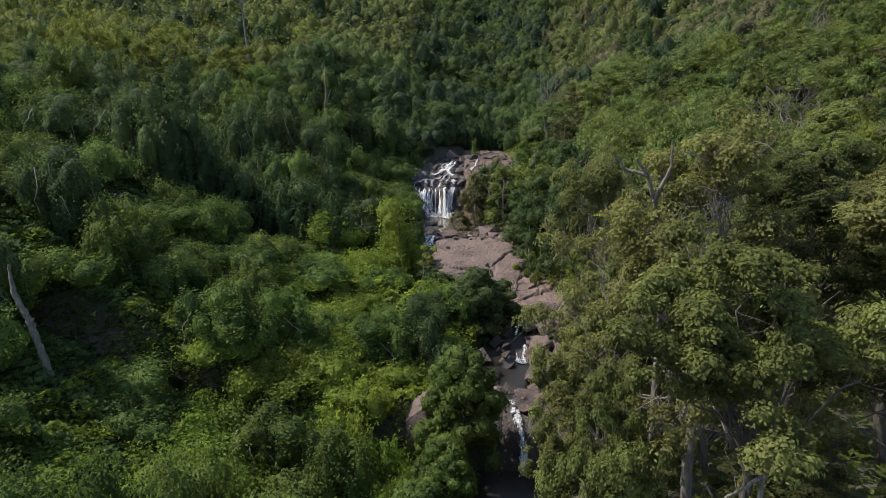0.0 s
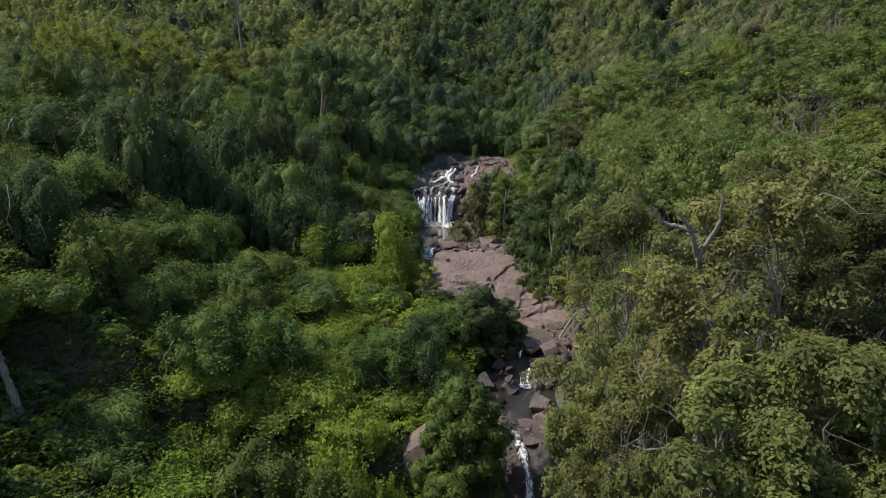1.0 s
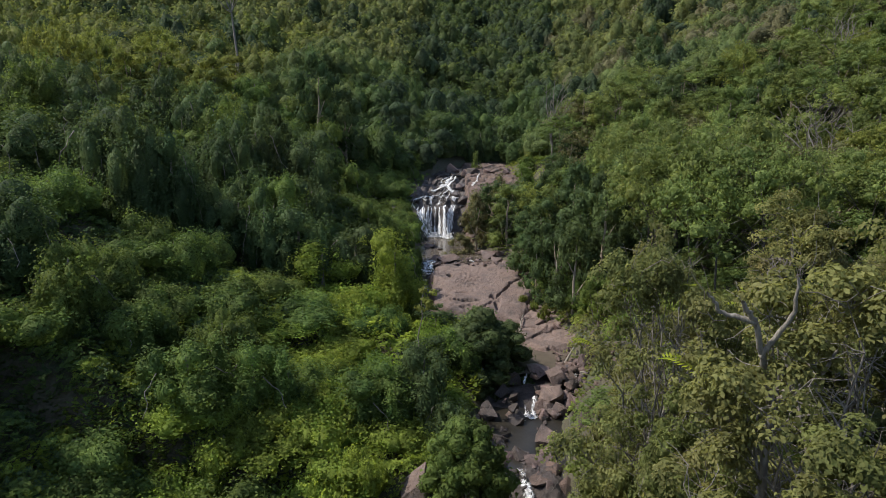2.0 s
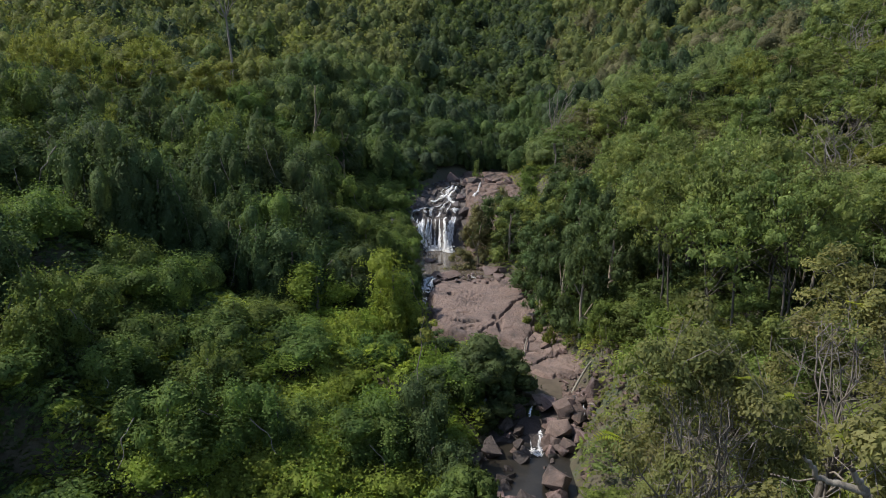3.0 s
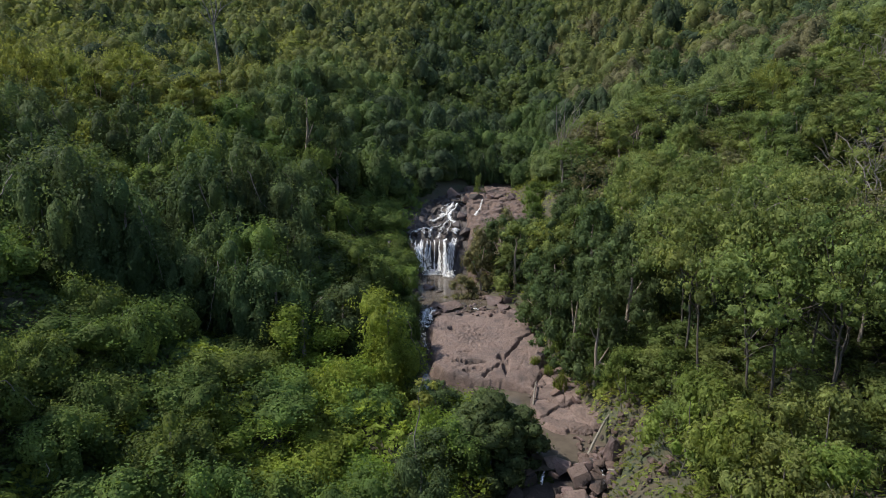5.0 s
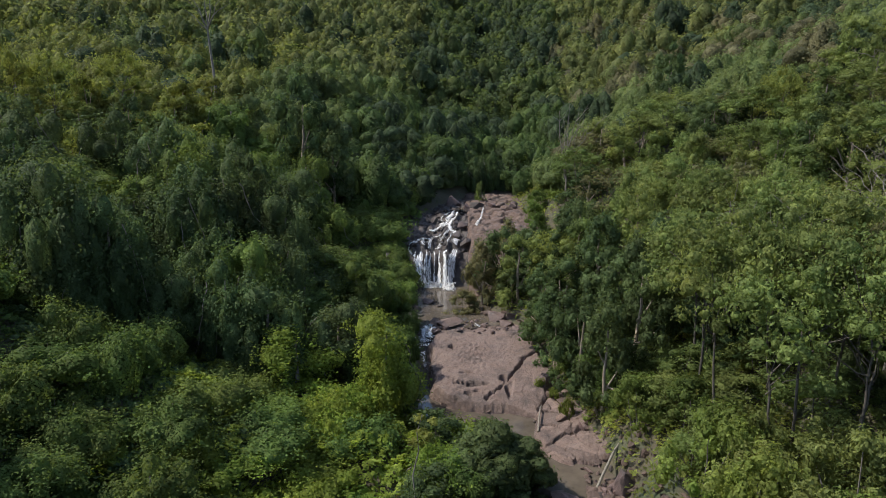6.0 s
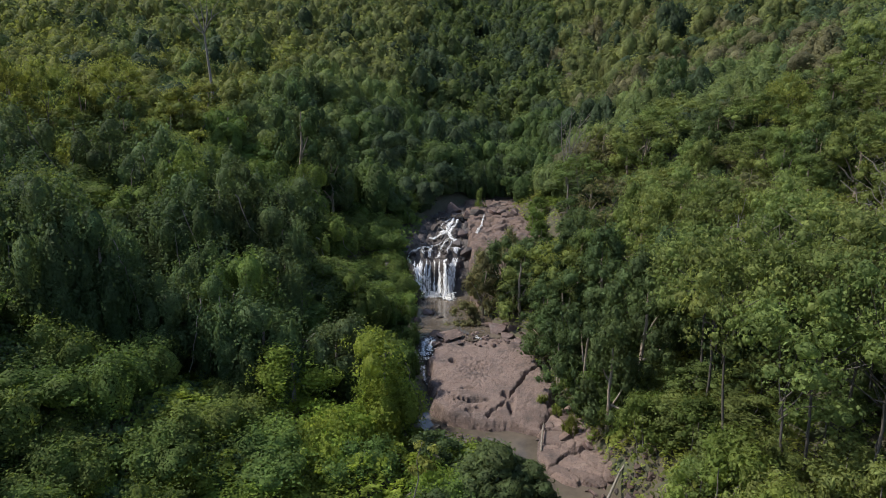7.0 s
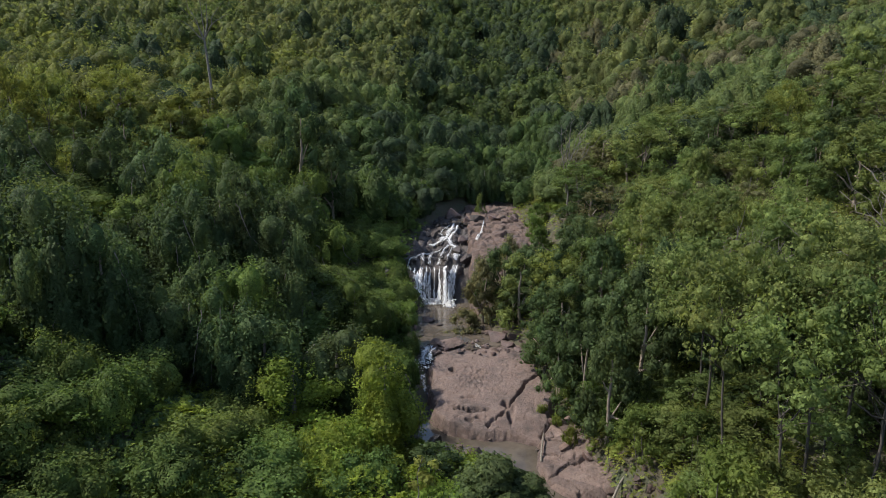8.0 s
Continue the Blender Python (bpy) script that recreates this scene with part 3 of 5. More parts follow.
for i in range(110):
    y = r.choice([r.uniform(60, 82), r.uniform(50, 66), r.uniform(96, 118), r.uniform(118, 146)], p=[0.5, 0.2, 0.15, 0.15])
    side = r.choice([-1, 1], p=[0.3, 0.7])
    x = float(stream_x(y) + side * half_width(y) * r.uniform(0.5, 1.05))
    if 83 < y < 98 and x > -2:
        continue
    s = 0.22 + 0.5 * r.random() ** 2
    boulder(x, y, float(max(water_z(y), ground_z(x, y))) + 0.05 * s, s, s * r.uniform(0.7, 1.2), s * r.uniform(0.6, 0.95), r.choice(["p", "m", "w"], p=[0.3, 0.3, 0.4]), r.uniform(0, 180), i)


def stones(name, label, count, seed, spot, material):
    """Many small broken stones in one mesh."""
    r = rng_of(seed)
    vs, fs, n = [], [], 0
    kinds = []
    for me in ROCKS["w"][:3]:
        v, f = np.empty(3 * len(me.vertices)), np.empty(3 * len(me.polygons), int)
        me.vertices.foreach_get("co", v)
        me.loops.foreach_get("vertex_index", f)
        kinds.append((v.reshape(-1, 3), f.reshape(-1, 3)))
    for i in range(count):
        x, y, z = spot(r)
        v, f = kinds[i % 3]
        s, a = 0.12 + 0.42 * r.random() ** 2, r.uniform(0, 6.3)
        w = v * np.array([s, s * r.uniform(0.7, 1.2), s * r.uniform(0.5, 0.9)])
        vs.append(np.stack([w[:, 0] * math.cos(a) - w[:, 1] * math.sin(a) + x, w[:, 0] * math.sin(a) + w[:, 1] * math.cos(a) + y, w[:, 2] + z], 1))
        fs.append(f + n)
        n += len(v)
    f = np.concatenate(fs)
    return tagged(new(name, mesh_of(name, np.concatenate(vs), np.concatenate([f, f[:, :1] * 0 - 1], 1), material)), label, "stones", kind="stuff")


def on_ledges(r):
    x, y = r.uniform(-5.6, 4.2), r.uniform(120.6, 139.5)
    return x, y, float(ledge_z(np.array(x), np.array(y))) + 0.1


def on_bank(r):
    x, y = r.uniform(11.5, 17.2), r.uniform(62, 82)
    return x, y, float(max(water_z(y), ground_z(x, y))) + 0.12


def on_rim(r):
    x, y = r.uniform(-2.5, 10), r.uniform(96.6, 101.5)
    return x, y, 11.0


stones("small_stones", "small dark wet stones on the waterfall ledges", 110, 79, on_ledges, WET)
stones("small_stones", "small pinkish stones between the boulders", 150, 81, on_bank, RUSTY)
stones("small_stones", "small red-brown stones along the rim of the pool", 60, 82, on_rim, MAROON)


GOLD = (1 + 5**0.5) / 2
LUMP = unit(np.array([(-1, GOLD, 0), (1, GOLD, 0), (-1, -GOLD, 0), (1, -GOLD, 0), (0, -1, GOLD), (0, 1, GOLD), (0, -1, -GOLD), (0, 1, -GOLD),
                      (GOLD, 0, -1), (GOLD, 0, 1), (-GOLD, 0, -1), (-GOLD, 0, 1)], float))
LUMP_FACES = np.array([(0, 11, 5), (0, 5, 1), (0, 1, 7), (0, 7, 10), (0, 10, 11), (1, 5, 9), (5, 11, 4), (11, 10, 2), (10, 7, 6), (7, 1, 8),
                       (3, 9, 4), (3, 4, 2), (3, 2, 6), (3, 6, 8), (3, 8, 9), (4, 9, 5), (2, 4, 11), (6, 2, 10), (8, 6, 7), (9, 8, 1)])


# ---- water ----
def pool(name, label, outline, z, material=POOL):
    bm = bmesh.new()
    bm.faces.new([bm.verts.new((x, y, z)) for x, y in outline])
    me = bpy.data.meshes.new(name)
    bm.to_mesh(me)
    bm.free()
    me.materials.append(material)
    return tagged(new(name, me), label, "water", kind="structure")


pool("water", "plunge pool below the lower cascade, shade painted into its water", [(-4, 38), (9, 38), (11, 44), (10.5, 50.2), (0, 50.2), (-3, 46)], 0.9, DARK_POOL)
pool("water", "shallow brown stream water between boulders, shade put in its colour", [(0.6, 54.6), (1.6, 53.7), (3.0, 54.1), (4.6, 53.4), (5.9, 52.9), (7.3, 53.5), (9.8, 53.9), (11, 63.2), (4, 64), (0.5, 63)], 5.25, DARK_POOL)
pool("water", "still brown pool between granite shelves", [(3, 66.4), (9, 67.3), (14.6, 68), (16, 74), (13, 80), (10, 86), (-3, 88), (-4, 76)], 7.15)
pool("water", "murky grey-brown pool below the waterfall", [(-2.6, 97.4), (-1.4, 98.3), (-0.6, 99.6), (0.6, 99.2), (1.8, 99.8), (2.6, 98.4), (3.4, 98.0), (4.4, 98.6), (5.2, 99.6), (6.2, 98.8), (7.2, 99.6), (8, 104), (6, 112), (5, 119), (-7, 119), (-6, 104)], 11.0)
pool("water", "shallow stream water above the waterfall", [(-1, 137.5), (5, 137.5), (9, 141), (16, 150), (22, 165), (10, 165), (3, 149)], 19.35)


def ribbon(line, width, height, lift=0.1, step=0.12, seed=0):
    """White water that runs down a line over rock of the given height; the parts of a fall."""
    r = rng_of(900 + seed)
    p = np.array(line, float)
    run = np.concatenate([[0], np.cumsum(np.hypot(*np.diff(p, axis=0).T))])
    s = np.arange(0, run[-1] + step / 2, step)
    cx, cy = np.interp(s, run, p[:, 0]), np.interp(s, run, p[:, 1])
    dx, dy = np.gradient(cx), np.gradient(cy)
    ln = np.hypot(dx, dy) + 1e-9
    w = width * (0.75 + 0.45 * np.sin(s * 1.9 + seed) * np.sin(s * 0.7 + 2 * seed)) * (0.45 + 0.9 * np.clip(s / run[-1], 0, 0.7)) / 2 * np.clip(s / 0.25, 0.1, 1)
    cols = max(4, int(width / 0.15))
    k = np.linspace(-1, 1, cols)[None, :]
    edge = w[:, None] * (k + 0.22 * r.normal(size=(len(s), cols)))
    X, Y = cx[:, None] - edge * (dy / ln)[:, None], cy[:, None] + edge * (dx / ln)[:, None]
    Z = height(X, Y) + lift * (1.0 - 0.4 * k**2) + 0.05 * r.normal(size=X.shape)
    return np.stack([X.ravel(), Y.ravel(), Z.ravel()], 1), grid_faces(*X.shape), np.broadcast_to(np.abs(k), X.shape).ravel()


def tumbling(line, width, height, seed=0):
    """Broken white water along a line: many small flakes just over the rock."""
    r = rng_of(950 + seed)
    p = np.array(line, float)
    run = np.concatenate([[0], np.cumsum(np.hypot(*np.diff(p, axis=0).T))])
    n = int(run[-1] * width * 130) + 16
    s = r.uniform(0, run[-1], n)
    swing = width * 0.5 * (0.7 + 0.3 * np.sin(s * 2.3 + seed))
    off = np.clip(r.normal(size=(n, 2)) * 0.5, -1.3, 1.3) * swing[:, None]
    x, y = np.interp(s, run, p[:, 0]) + off[:, 0], np.interp(s, run, p[:, 1]) + 0.7 * off[:, 1]
    at = np.stack([x, y, height(x, y) + r.uniform(0.0, 0.12, n)], 1)
    size = 0.035 + 0.075 * r.random((n, 1, 1)) ** 2
    v = at[:, None] + LUMP[None] * size * np.array([0.8, 2.0, 0.4]) * (1 + 0.4 * r.normal(size=(n, 12, 1)))
    tri = (np.arange(n)[:, None, None] * 12 + LUMP_FACES[None]).reshape(-1, 3)
    return v.reshape(-1, 3), np.concatenate([tri, tri[:, :1] * 0 - 1], 1), np.repeat(r.uniform(0.35, 0.85, n), 12)


def across(me, k):
    """How far each corner lies from the middle of the running water, as its first map coordinate."""
    at = np.empty(len(me.loops), np.int32)
    me.loops.foreach_get("vertex_index", at)
    uv = np.zeros((len(at), 2), np.float32)
    uv[:, 0] = np.asarray(k)[at]
    me.uv_layers.new(name="across").data.foreach_set("uv", uv.ravel())


def fall(name, label, lines, height):
    top = new(name)
    top.location = (lines[0][0][-1][0], lines[0][0][-1][1], float(height(np.array(lines[0][0][-1][0]), np.array(lines[0][0][-1][1]))))
    for i, (line, width, lift) in enumerate(lines):
        v, f, k = ribbon(line, width, height, lift, 0.1, i) if lift else tumbling(line, width, height, i)
        me = mesh_of("strand", v - np.array(top.location), f, FOAM, True)
        across(me, k)
        ob = new("strand", me)
        ob.parent = top
    return tagged(top, label, "waterfall")


OVER_LEDGES, OVER_OUTCROP = wetted(lx, ly, lz), wetted(ox, oy, oz)


def upper_z(x, y):
    return np.maximum(OVER_LEDGES(x, y), 11.0)


strands = []
r = rng_of(331)
for x in np.arange(-4.2, 0.1, 0.6):
    x = float(x) + r.uniform(-0.2, 0.2)
    strands.append(([(x + r.uniform(-0.2, 0.4), 120.1 + r.uniform(-0.4, 0.3)), (x, 119.6), (x - 0.05, 118.7), (x, 117.0)], r.uniform(0.35, 1.0), 0.08))
for x in np.arange(-4.1, 0.2, 0.7):
    x = float(x) + r.uniform(-0.2, 0.2)
    strands.append(([(x, 118.7 + r.uniform(-0.4, 0.5)), (x + r.uniform(-0.2, 0.2), 118.0), (x, 116.4)], r.uniform(0.8, 1.5), 0.12))
for x, w in ((1.7, 0.8), (1.45, 0.9), (1.2, 0.8)):
    strands.append(([(x + 0.5, 121.4), (x + 0.25, 120.2), (x, 119.0), (x - 0.3, 117.4), (x - 0.45, 115.8)], w, 0.12))
flows = [[(2.0, 139.0), (1.6, 135.5), (1.1, 133.0), (0.5, 130.4), (-0.6, 128.8), (-2.2, 127.6)], [(2.6, 137.0), (2.3, 134.0), (1.5, 131.6), (0.8, 129.4), (1.2, 127.4), (2.0, 125.8)],
         [(0.6, 131.0), (1.1, 128.8), (1.3, 127.2), (2.2, 126.0), (2.1, 124.4), (1.9, 122.4)], [(1.2, 127.6), (0.2, 126.2), (-1.2, 125.2), (-2.6, 124.2), (-3.9, 122.9), (-4.6, 121.4)],
         [(0.6, 126.8), (0.0, 125.2), (-0.4, 123.6), (-0.8, 121.8)], [(-1.6, 125.0), (-2.0, 123.2), (-2.2, 121.4)], [(-4.4, 122.6), (-5.2, 121.4), (-5.3, 120.2), (-4.8, 118.8)],
         [(1.4, 126.0), (0.8, 124.0), (0.6, 122.0)], [(-3.0, 124.0), (-3.3, 122.4), (-3.0, 121.2)], [(1.2, 136.8), (0.2, 134.6), (-0.4, 132.4), (0.2, 130.6)]]
for i, line in enumerate(flows):
    wide = (1.1, 0.7, 1.0, 0.6, 0.8, 0.6, 0.5, 0.4, 0.5, 0.3)[i]
    strands.append((line, (1.5 if i < 3 else 0.8) * wide, 0.10))
    strands.append((line, (0.6 if i < 3 else 1.1) * wide, 0))
fall("waterfall", "white waterfall tumbling in strands over dark stepped rock", strands, upper_z)
fall("side_trickle", "thin white trickle over bare rock beside the waterfall", [([(7.3, 139.0), (6.8, 134.5), (5.9, 130.5), (5.2, 127.0)], 0.7, 0.08), ([(7.3, 139.0), (6.8, 134.5), (5.9, 130.5), (5.2, 127.0)], 0.3, 0)], OVER_OUTCROP)


def chute_z(x, y):
    return along(y, 87, 7.2, 88.5, 7.4, 91, 8.3, 93, 9.4, 96, 10.5, 97.4, 11.0, 100, 11.0)


fall("slab_chute", "white water sliding down beside the granite slab", [([(-1.9, 98.6), (-2.4, 96.8), (-2.5, 95.4)], 2.2, 0.2), ([(-2.4, 93.6), (-2.3, 92.6), (-2.1, 91.4)], 0.7, 0), ([(-1.9, 98.6), (-2.4, 96.8), (-2.4, 95.2)], 1.2, 0),
     ([(-0.9, 98.6), (-1.6, 97.2), (-1.8, 96.0)], 1.0, 0.15), ([(-1.2, 100.2), (-1.7, 98.8), (-2.0, 97.4)], 1.4, 0), ([(3.9, 99.9), (4.1, 99.2), (4.4, 98.6)], 0.5, 0)], chute_z)


def mid_z(x, y):
    return along(y, 61.4, 5.3, 62.3, 5.35, 62.8, 6.0, 63.2, 6.3, 65.2, 6.35, 65.7, 6.8, 66.2, 7.1, 68, 7.15)


fall("middle_cascade", "small white cascade between boulders", [([(8.1, 67.2), (7.9, 66.4), (7.7, 65.6)], 0.35, 0.06), ([(8.4, 63.8), (8.2, 62.5), (7.9, 61.3)], 0.9, 0.1), ([(7.4, 62.8), (7.5, 62.1), (7.8, 61.3)], 0.7, 0.1),
     ([(8.2, 62.6), (8.0, 62.0), (7.8, 61.5)], 0.5, 0), ([(12.8, 67.2), (12.7, 66.0), (12.2, 65.0)], 0.25, 0)], mid_z)


OVER_CASCADE = wetted(kx, ky, kz)


def low_z(x, y):
    return np.maximum(OVER_CASCADE(x, y), 0.95)


fall("lower_cascade", "narrow white cascade dropping into a dark pool", [([(5.9, 51.8), (6.1, 50.4), (6.4, 49.4), (6.6, 48.4)], 1.4, 0.1), ([(5.9, 52.6), (6.0, 51.4), (6.1, 50.4)], 0.5, 0)], low_z)


def spray(name, label, x, y, z, rx, ry, seed):
    """Foam on a pool where a fall enters it."""
    a, q = np.meshgrid(np.linspace(0, 2 * np.pi, 40), np.linspace(0.02, 1, 9))
    g = 1 + 0.25 * np.sin(3 * a + seed) + 0.12 * np.sin(7 * a + 2 * seed)
    X, Y = x + rx * q * g * np.cos(a), y + ry * q * g * np.sin(a)
    Z = z + 0.28 * (1 - q**2) + 0.03 * np.sin(9 * a + 20 * q)
    ob = sheet(name, X, Y, Z, FOAM)
    across(ob.data, q.ravel())
    return tagged(ob, label, "foam", kind="stuff")


def splash(name, label, x, y, z, rx, ry, rz, count, size, seed):
    """Flecks of splashing water."""
    r = rng_of(seed)
    q = r.normal(size=(count, 3)) * 0.5
    at = np.array([x, y, z]) + q * np.array([rx, ry, rz])
    at[:, 2] = np.maximum(at[:, 2], z + 0.02)
    base = LUMP * np.array([1, 1, 0.6])
    v = at[:, None] + base[None] * (size * r.uniform(0.3, 1.2, (count, 1, 1))) * (1 + 0.35 * r.normal(size=(count, 12, 1)))
    tri = (np.arange(count)[:, None, None] * 12 + LUMP_FACES[None]).reshape(-1, 3)
    return tagged(new(name, mesh_of(name, v.reshape(-1, 3), np.concatenate([tri, tri[:, :1] * 0 - 1], 1), FOAM, True)), label, "foam", kind="stuff")


spray("foam", "white foam where the waterfall meets the pool", -1.8, 117.0, 11.0, 2.6, 1.1, 1)
spray("foam", "white foam where the waterfall meets the pool", 0.9, 115.9, 11.0, 1.0, 1.4, 2)
splash("splash", "splashing white water at the foot of the waterfall", -1.9, 117.2, 11.05, 2.3, 0.6, 0.8, 420, 0.14, 5)
splash("splash", "splashing white water at the foot of the waterfall", 1.0, 116.3, 11.05, 0.7, 1.1, 0.7, 220, 0.14, 6)
splash("splash", "splashing white water below the small cascade", 7.8, 62.0, 5.3, 0.6, 0.6, 0.6, 90, 0.07, 7)
splash("splash", "white water breaking beside the granite slab", -2.2, 95.5, 10.4, 1.2, 2.2, 0.2, 120, 0.09, 8)
spray("foam", "white foam below the small cascade", 7.9, 61.9, 5.27, 0.4, 0.3, 3)
spray("foam", "white foam below the lower cascade", 6.6, 48.2, 0.92, 0.7, 0.6, 4)


# ---- plants: leaves, crowns, stems ----
def kites(r, at, out, size, slim=0.34, droop=0.35, stir=0.38):
    """A four-cornered leaf at each point, facing about the way out."""
    n = len(at)
    out = unit(out + stir * r.normal(size=(n, 3)))
    axis = r.normal(size=(n, 3)) + np.array([0, 0, -droop])
    axis = unit(axis - out * (axis * out).sum(1, keepdims=True))
    side = np.cross(out, axis)
    ln = (size * r.uniform(0.6, 1.35, n))[:, None]
    tip = at + axis * ln * 0.6 - out * ln * 0.12
    foot = at - axis * ln * 0.4
    mid = at + out * ln * 0.07
    v = np.stack([foot, mid + side * ln * slim, tip, mid - side * ln * slim], 1).reshape(-1, 3)
    return v, np.arange(4 * n).reshape(-1, 4)


def clumps(r, centres, radii, per, size, squash=0.75, slim=0.34, lower=-0.35, droop=0.35, core=0.66, stir=0.38, up=0.3):
    """Clumps of leaves: leaves over the upper sides of a dense inner mass of twigs and leaves."""
    centres, radii = np.asarray(centres, float), np.asarray(radii, float)
    counts = np.maximum(4, (per * radii**2 / np.mean(radii**2)).astype(int))
    idx = np.repeat(np.arange(len(centres)), counts)
    d = unit(r.normal(size=(len(idx), 3)))
    d[:, 2] = np.where(d[:, 2] < lower, -d[:, 2], d[:, 2])
    rad = radii[idx][:, None] * (0.72 + 0.36 * r.random((len(idx), 1))) * (1 + 0.1 * r.normal(size=(len(idx), 1)))
    flat = np.array([1, 1, squash])
    v, f = kites(r, centres[idx] + d * rad * flat, d + np.array([0, 0, up]), size, slim, droop, stir)
    if core:
        big = centres[radii > 0.3]
        rb = radii[radii > 0.3]
        cv = big[:, None] + LUMP[None] * (rb[:, None, None] * core * (1 + 0.18 * r.normal(size=(len(big), 12, 1)))) * flat
        tri = (np.arange(len(big))[:, None, None] * 12 + LUMP_FACES[None]).reshape(-1, 3) + len(v)
        f = np.concatenate([f, np.concatenate([tri, tri[:, :1] * 0 - 1], 1)])
        v = np.concatenate([v, cv.reshape(-1, 3)])
    return v, f


def tube(path, radii, sides=7):
    path, radii = np.asarray(path, float), np.asarray(radii, float)
    t = unit(np.gradient(path, axis=0))
    a = unit(np.cross(t, np.array([0.31, 0.95, 0.12])))
    b = np.cross(t, a)
    ang = np.linspace(0, 2 * np.pi, sides, endpoint=False)
    ring = path[:, None] + radii[:, None, None] * (a[:, None] * np.cos(ang)[None, :, None] + b[:, None] * np.sin(ang)[None, :, None])
    i = np.arange(len(path) - 1)[:, None] * sides
    j, k = np.arange(sides)[None, :], (np.arange(sides)[None, :] + 1) % sides
    f = np.stack([i + j, i + k, i + sides + k, i + sides + j], -1).reshape(-1, 4)
    return ring.reshape(-1, 3), f


def joined(pieces):
    vs, fs, n = [], [], 0
    for v, f in pieces:
        vs.append(v)
        fs.append(np.where(f >= 0, f + n, -1))
        n += len(v)
    return np.concatenate(vs), np.concatenate(fs)


def limb_path(r, start, end, bow=0.12, n=7):
    start, end = np.asarray(start, float), np.asarray(end, float)
    k = np.linspace(0, 1, n)[:, None]
    ln = np.linalg.norm(end - start)
    wob = np.cumsum(r.normal(size=(n, 3)), 0)
    wob -= k * wob[-1] + (1 - k) * wob[0]
    return start + (end - start) * k + wob * bow * ln / n + np.array([0, 0, 1]) * (np.sin(np.pi * k) * 0.06 * ln)


def part(name, arrays, material, parent, label="", smooth=False):
    ob = new(name, mesh_of(name, *arrays, material, smooth))
    ob.parent = parent
    return tagged(ob, label)


def plant(name, label, category, group, stem, limbs, crown, bark, leaf, crown_name="crown"):
    """An unplaced plant: an empty at its foot with trunk, limbs and crown under it."""
    top = new(name)
    trunk = part("trunk", stem, bark, top, smooth=True) if stem else top
    for limb in limbs:
        part("limb", limb, bark, trunk, smooth=True)
    if crown:
        part(crown_name, crown, leaf, top)
    return tagged(top, label, category, group)


def dome(r, n, rx, h, base, low=0.8, steep=0.8):
    """Points over an uneven dome of radius rx, from height base to h."""
    k = np.sort(r.random(n)) ** low
    ang = r.uniform(0, 2 * np.pi, n)
    lift = np.cos(k * np.pi / 2 * 0.97)
    rad = rx * np.sin(k * np.pi / 2) ** steep * (1 + 0.16 * r.normal(size=n)) * (0.85 + 0.15 * np.sin(3 * ang + r.uniform(0, 6)))
    return np.stack([rad * np.cos(ang), rad * np.sin(ang), base + (h - base) * lift], 1)


def heaps(r, lobes, rx, h, low=0.5):
    """The humps of a plant smothered by climbers: x, y, radius, foot, top and the phases of its folds."""
    out = []
    for i in range(lobes):
        a, q = 2.4 * i + r.uniform(-0.5, 0.5), 0.80 * rx * math.sqrt((i + 0.3) / lobes)
        top = h * (1.0 if i == 1 else r.uniform(low, 0.97))
        out.append((q * math.cos(a), q * math.sin(a), rx * (1.0 if lobes < 10 else 0.8) * r.uniform(0.25, 0.44), max(0.0, top - rx * r.uniform(0.6, 1.1)) if i % 3 else 0.0, top, *r.uniform(0, 6, 3)))
    return out


def flank(lobe, u, a):
    """Radius of a hump at the part u of its height, in the direction a."""
    x, y, rad, foot, top, p, q, w = lobe
    fold = 1 + 0.20 * np.sin(3 * a + p + 2 * u) + 0.16 * np.sin(5 * a + q + 4 * u) + 0.11 * np.sin(9 * a + w + 9 * u)
    return rad * np.sqrt(np.clip(1 - u**3.2, 0, 1)) * (0.78 + 0.5 * np.sin(np.pi * np.clip(0.85 * u, 0, 1)) + 0.2 * (1 - u)) * fold


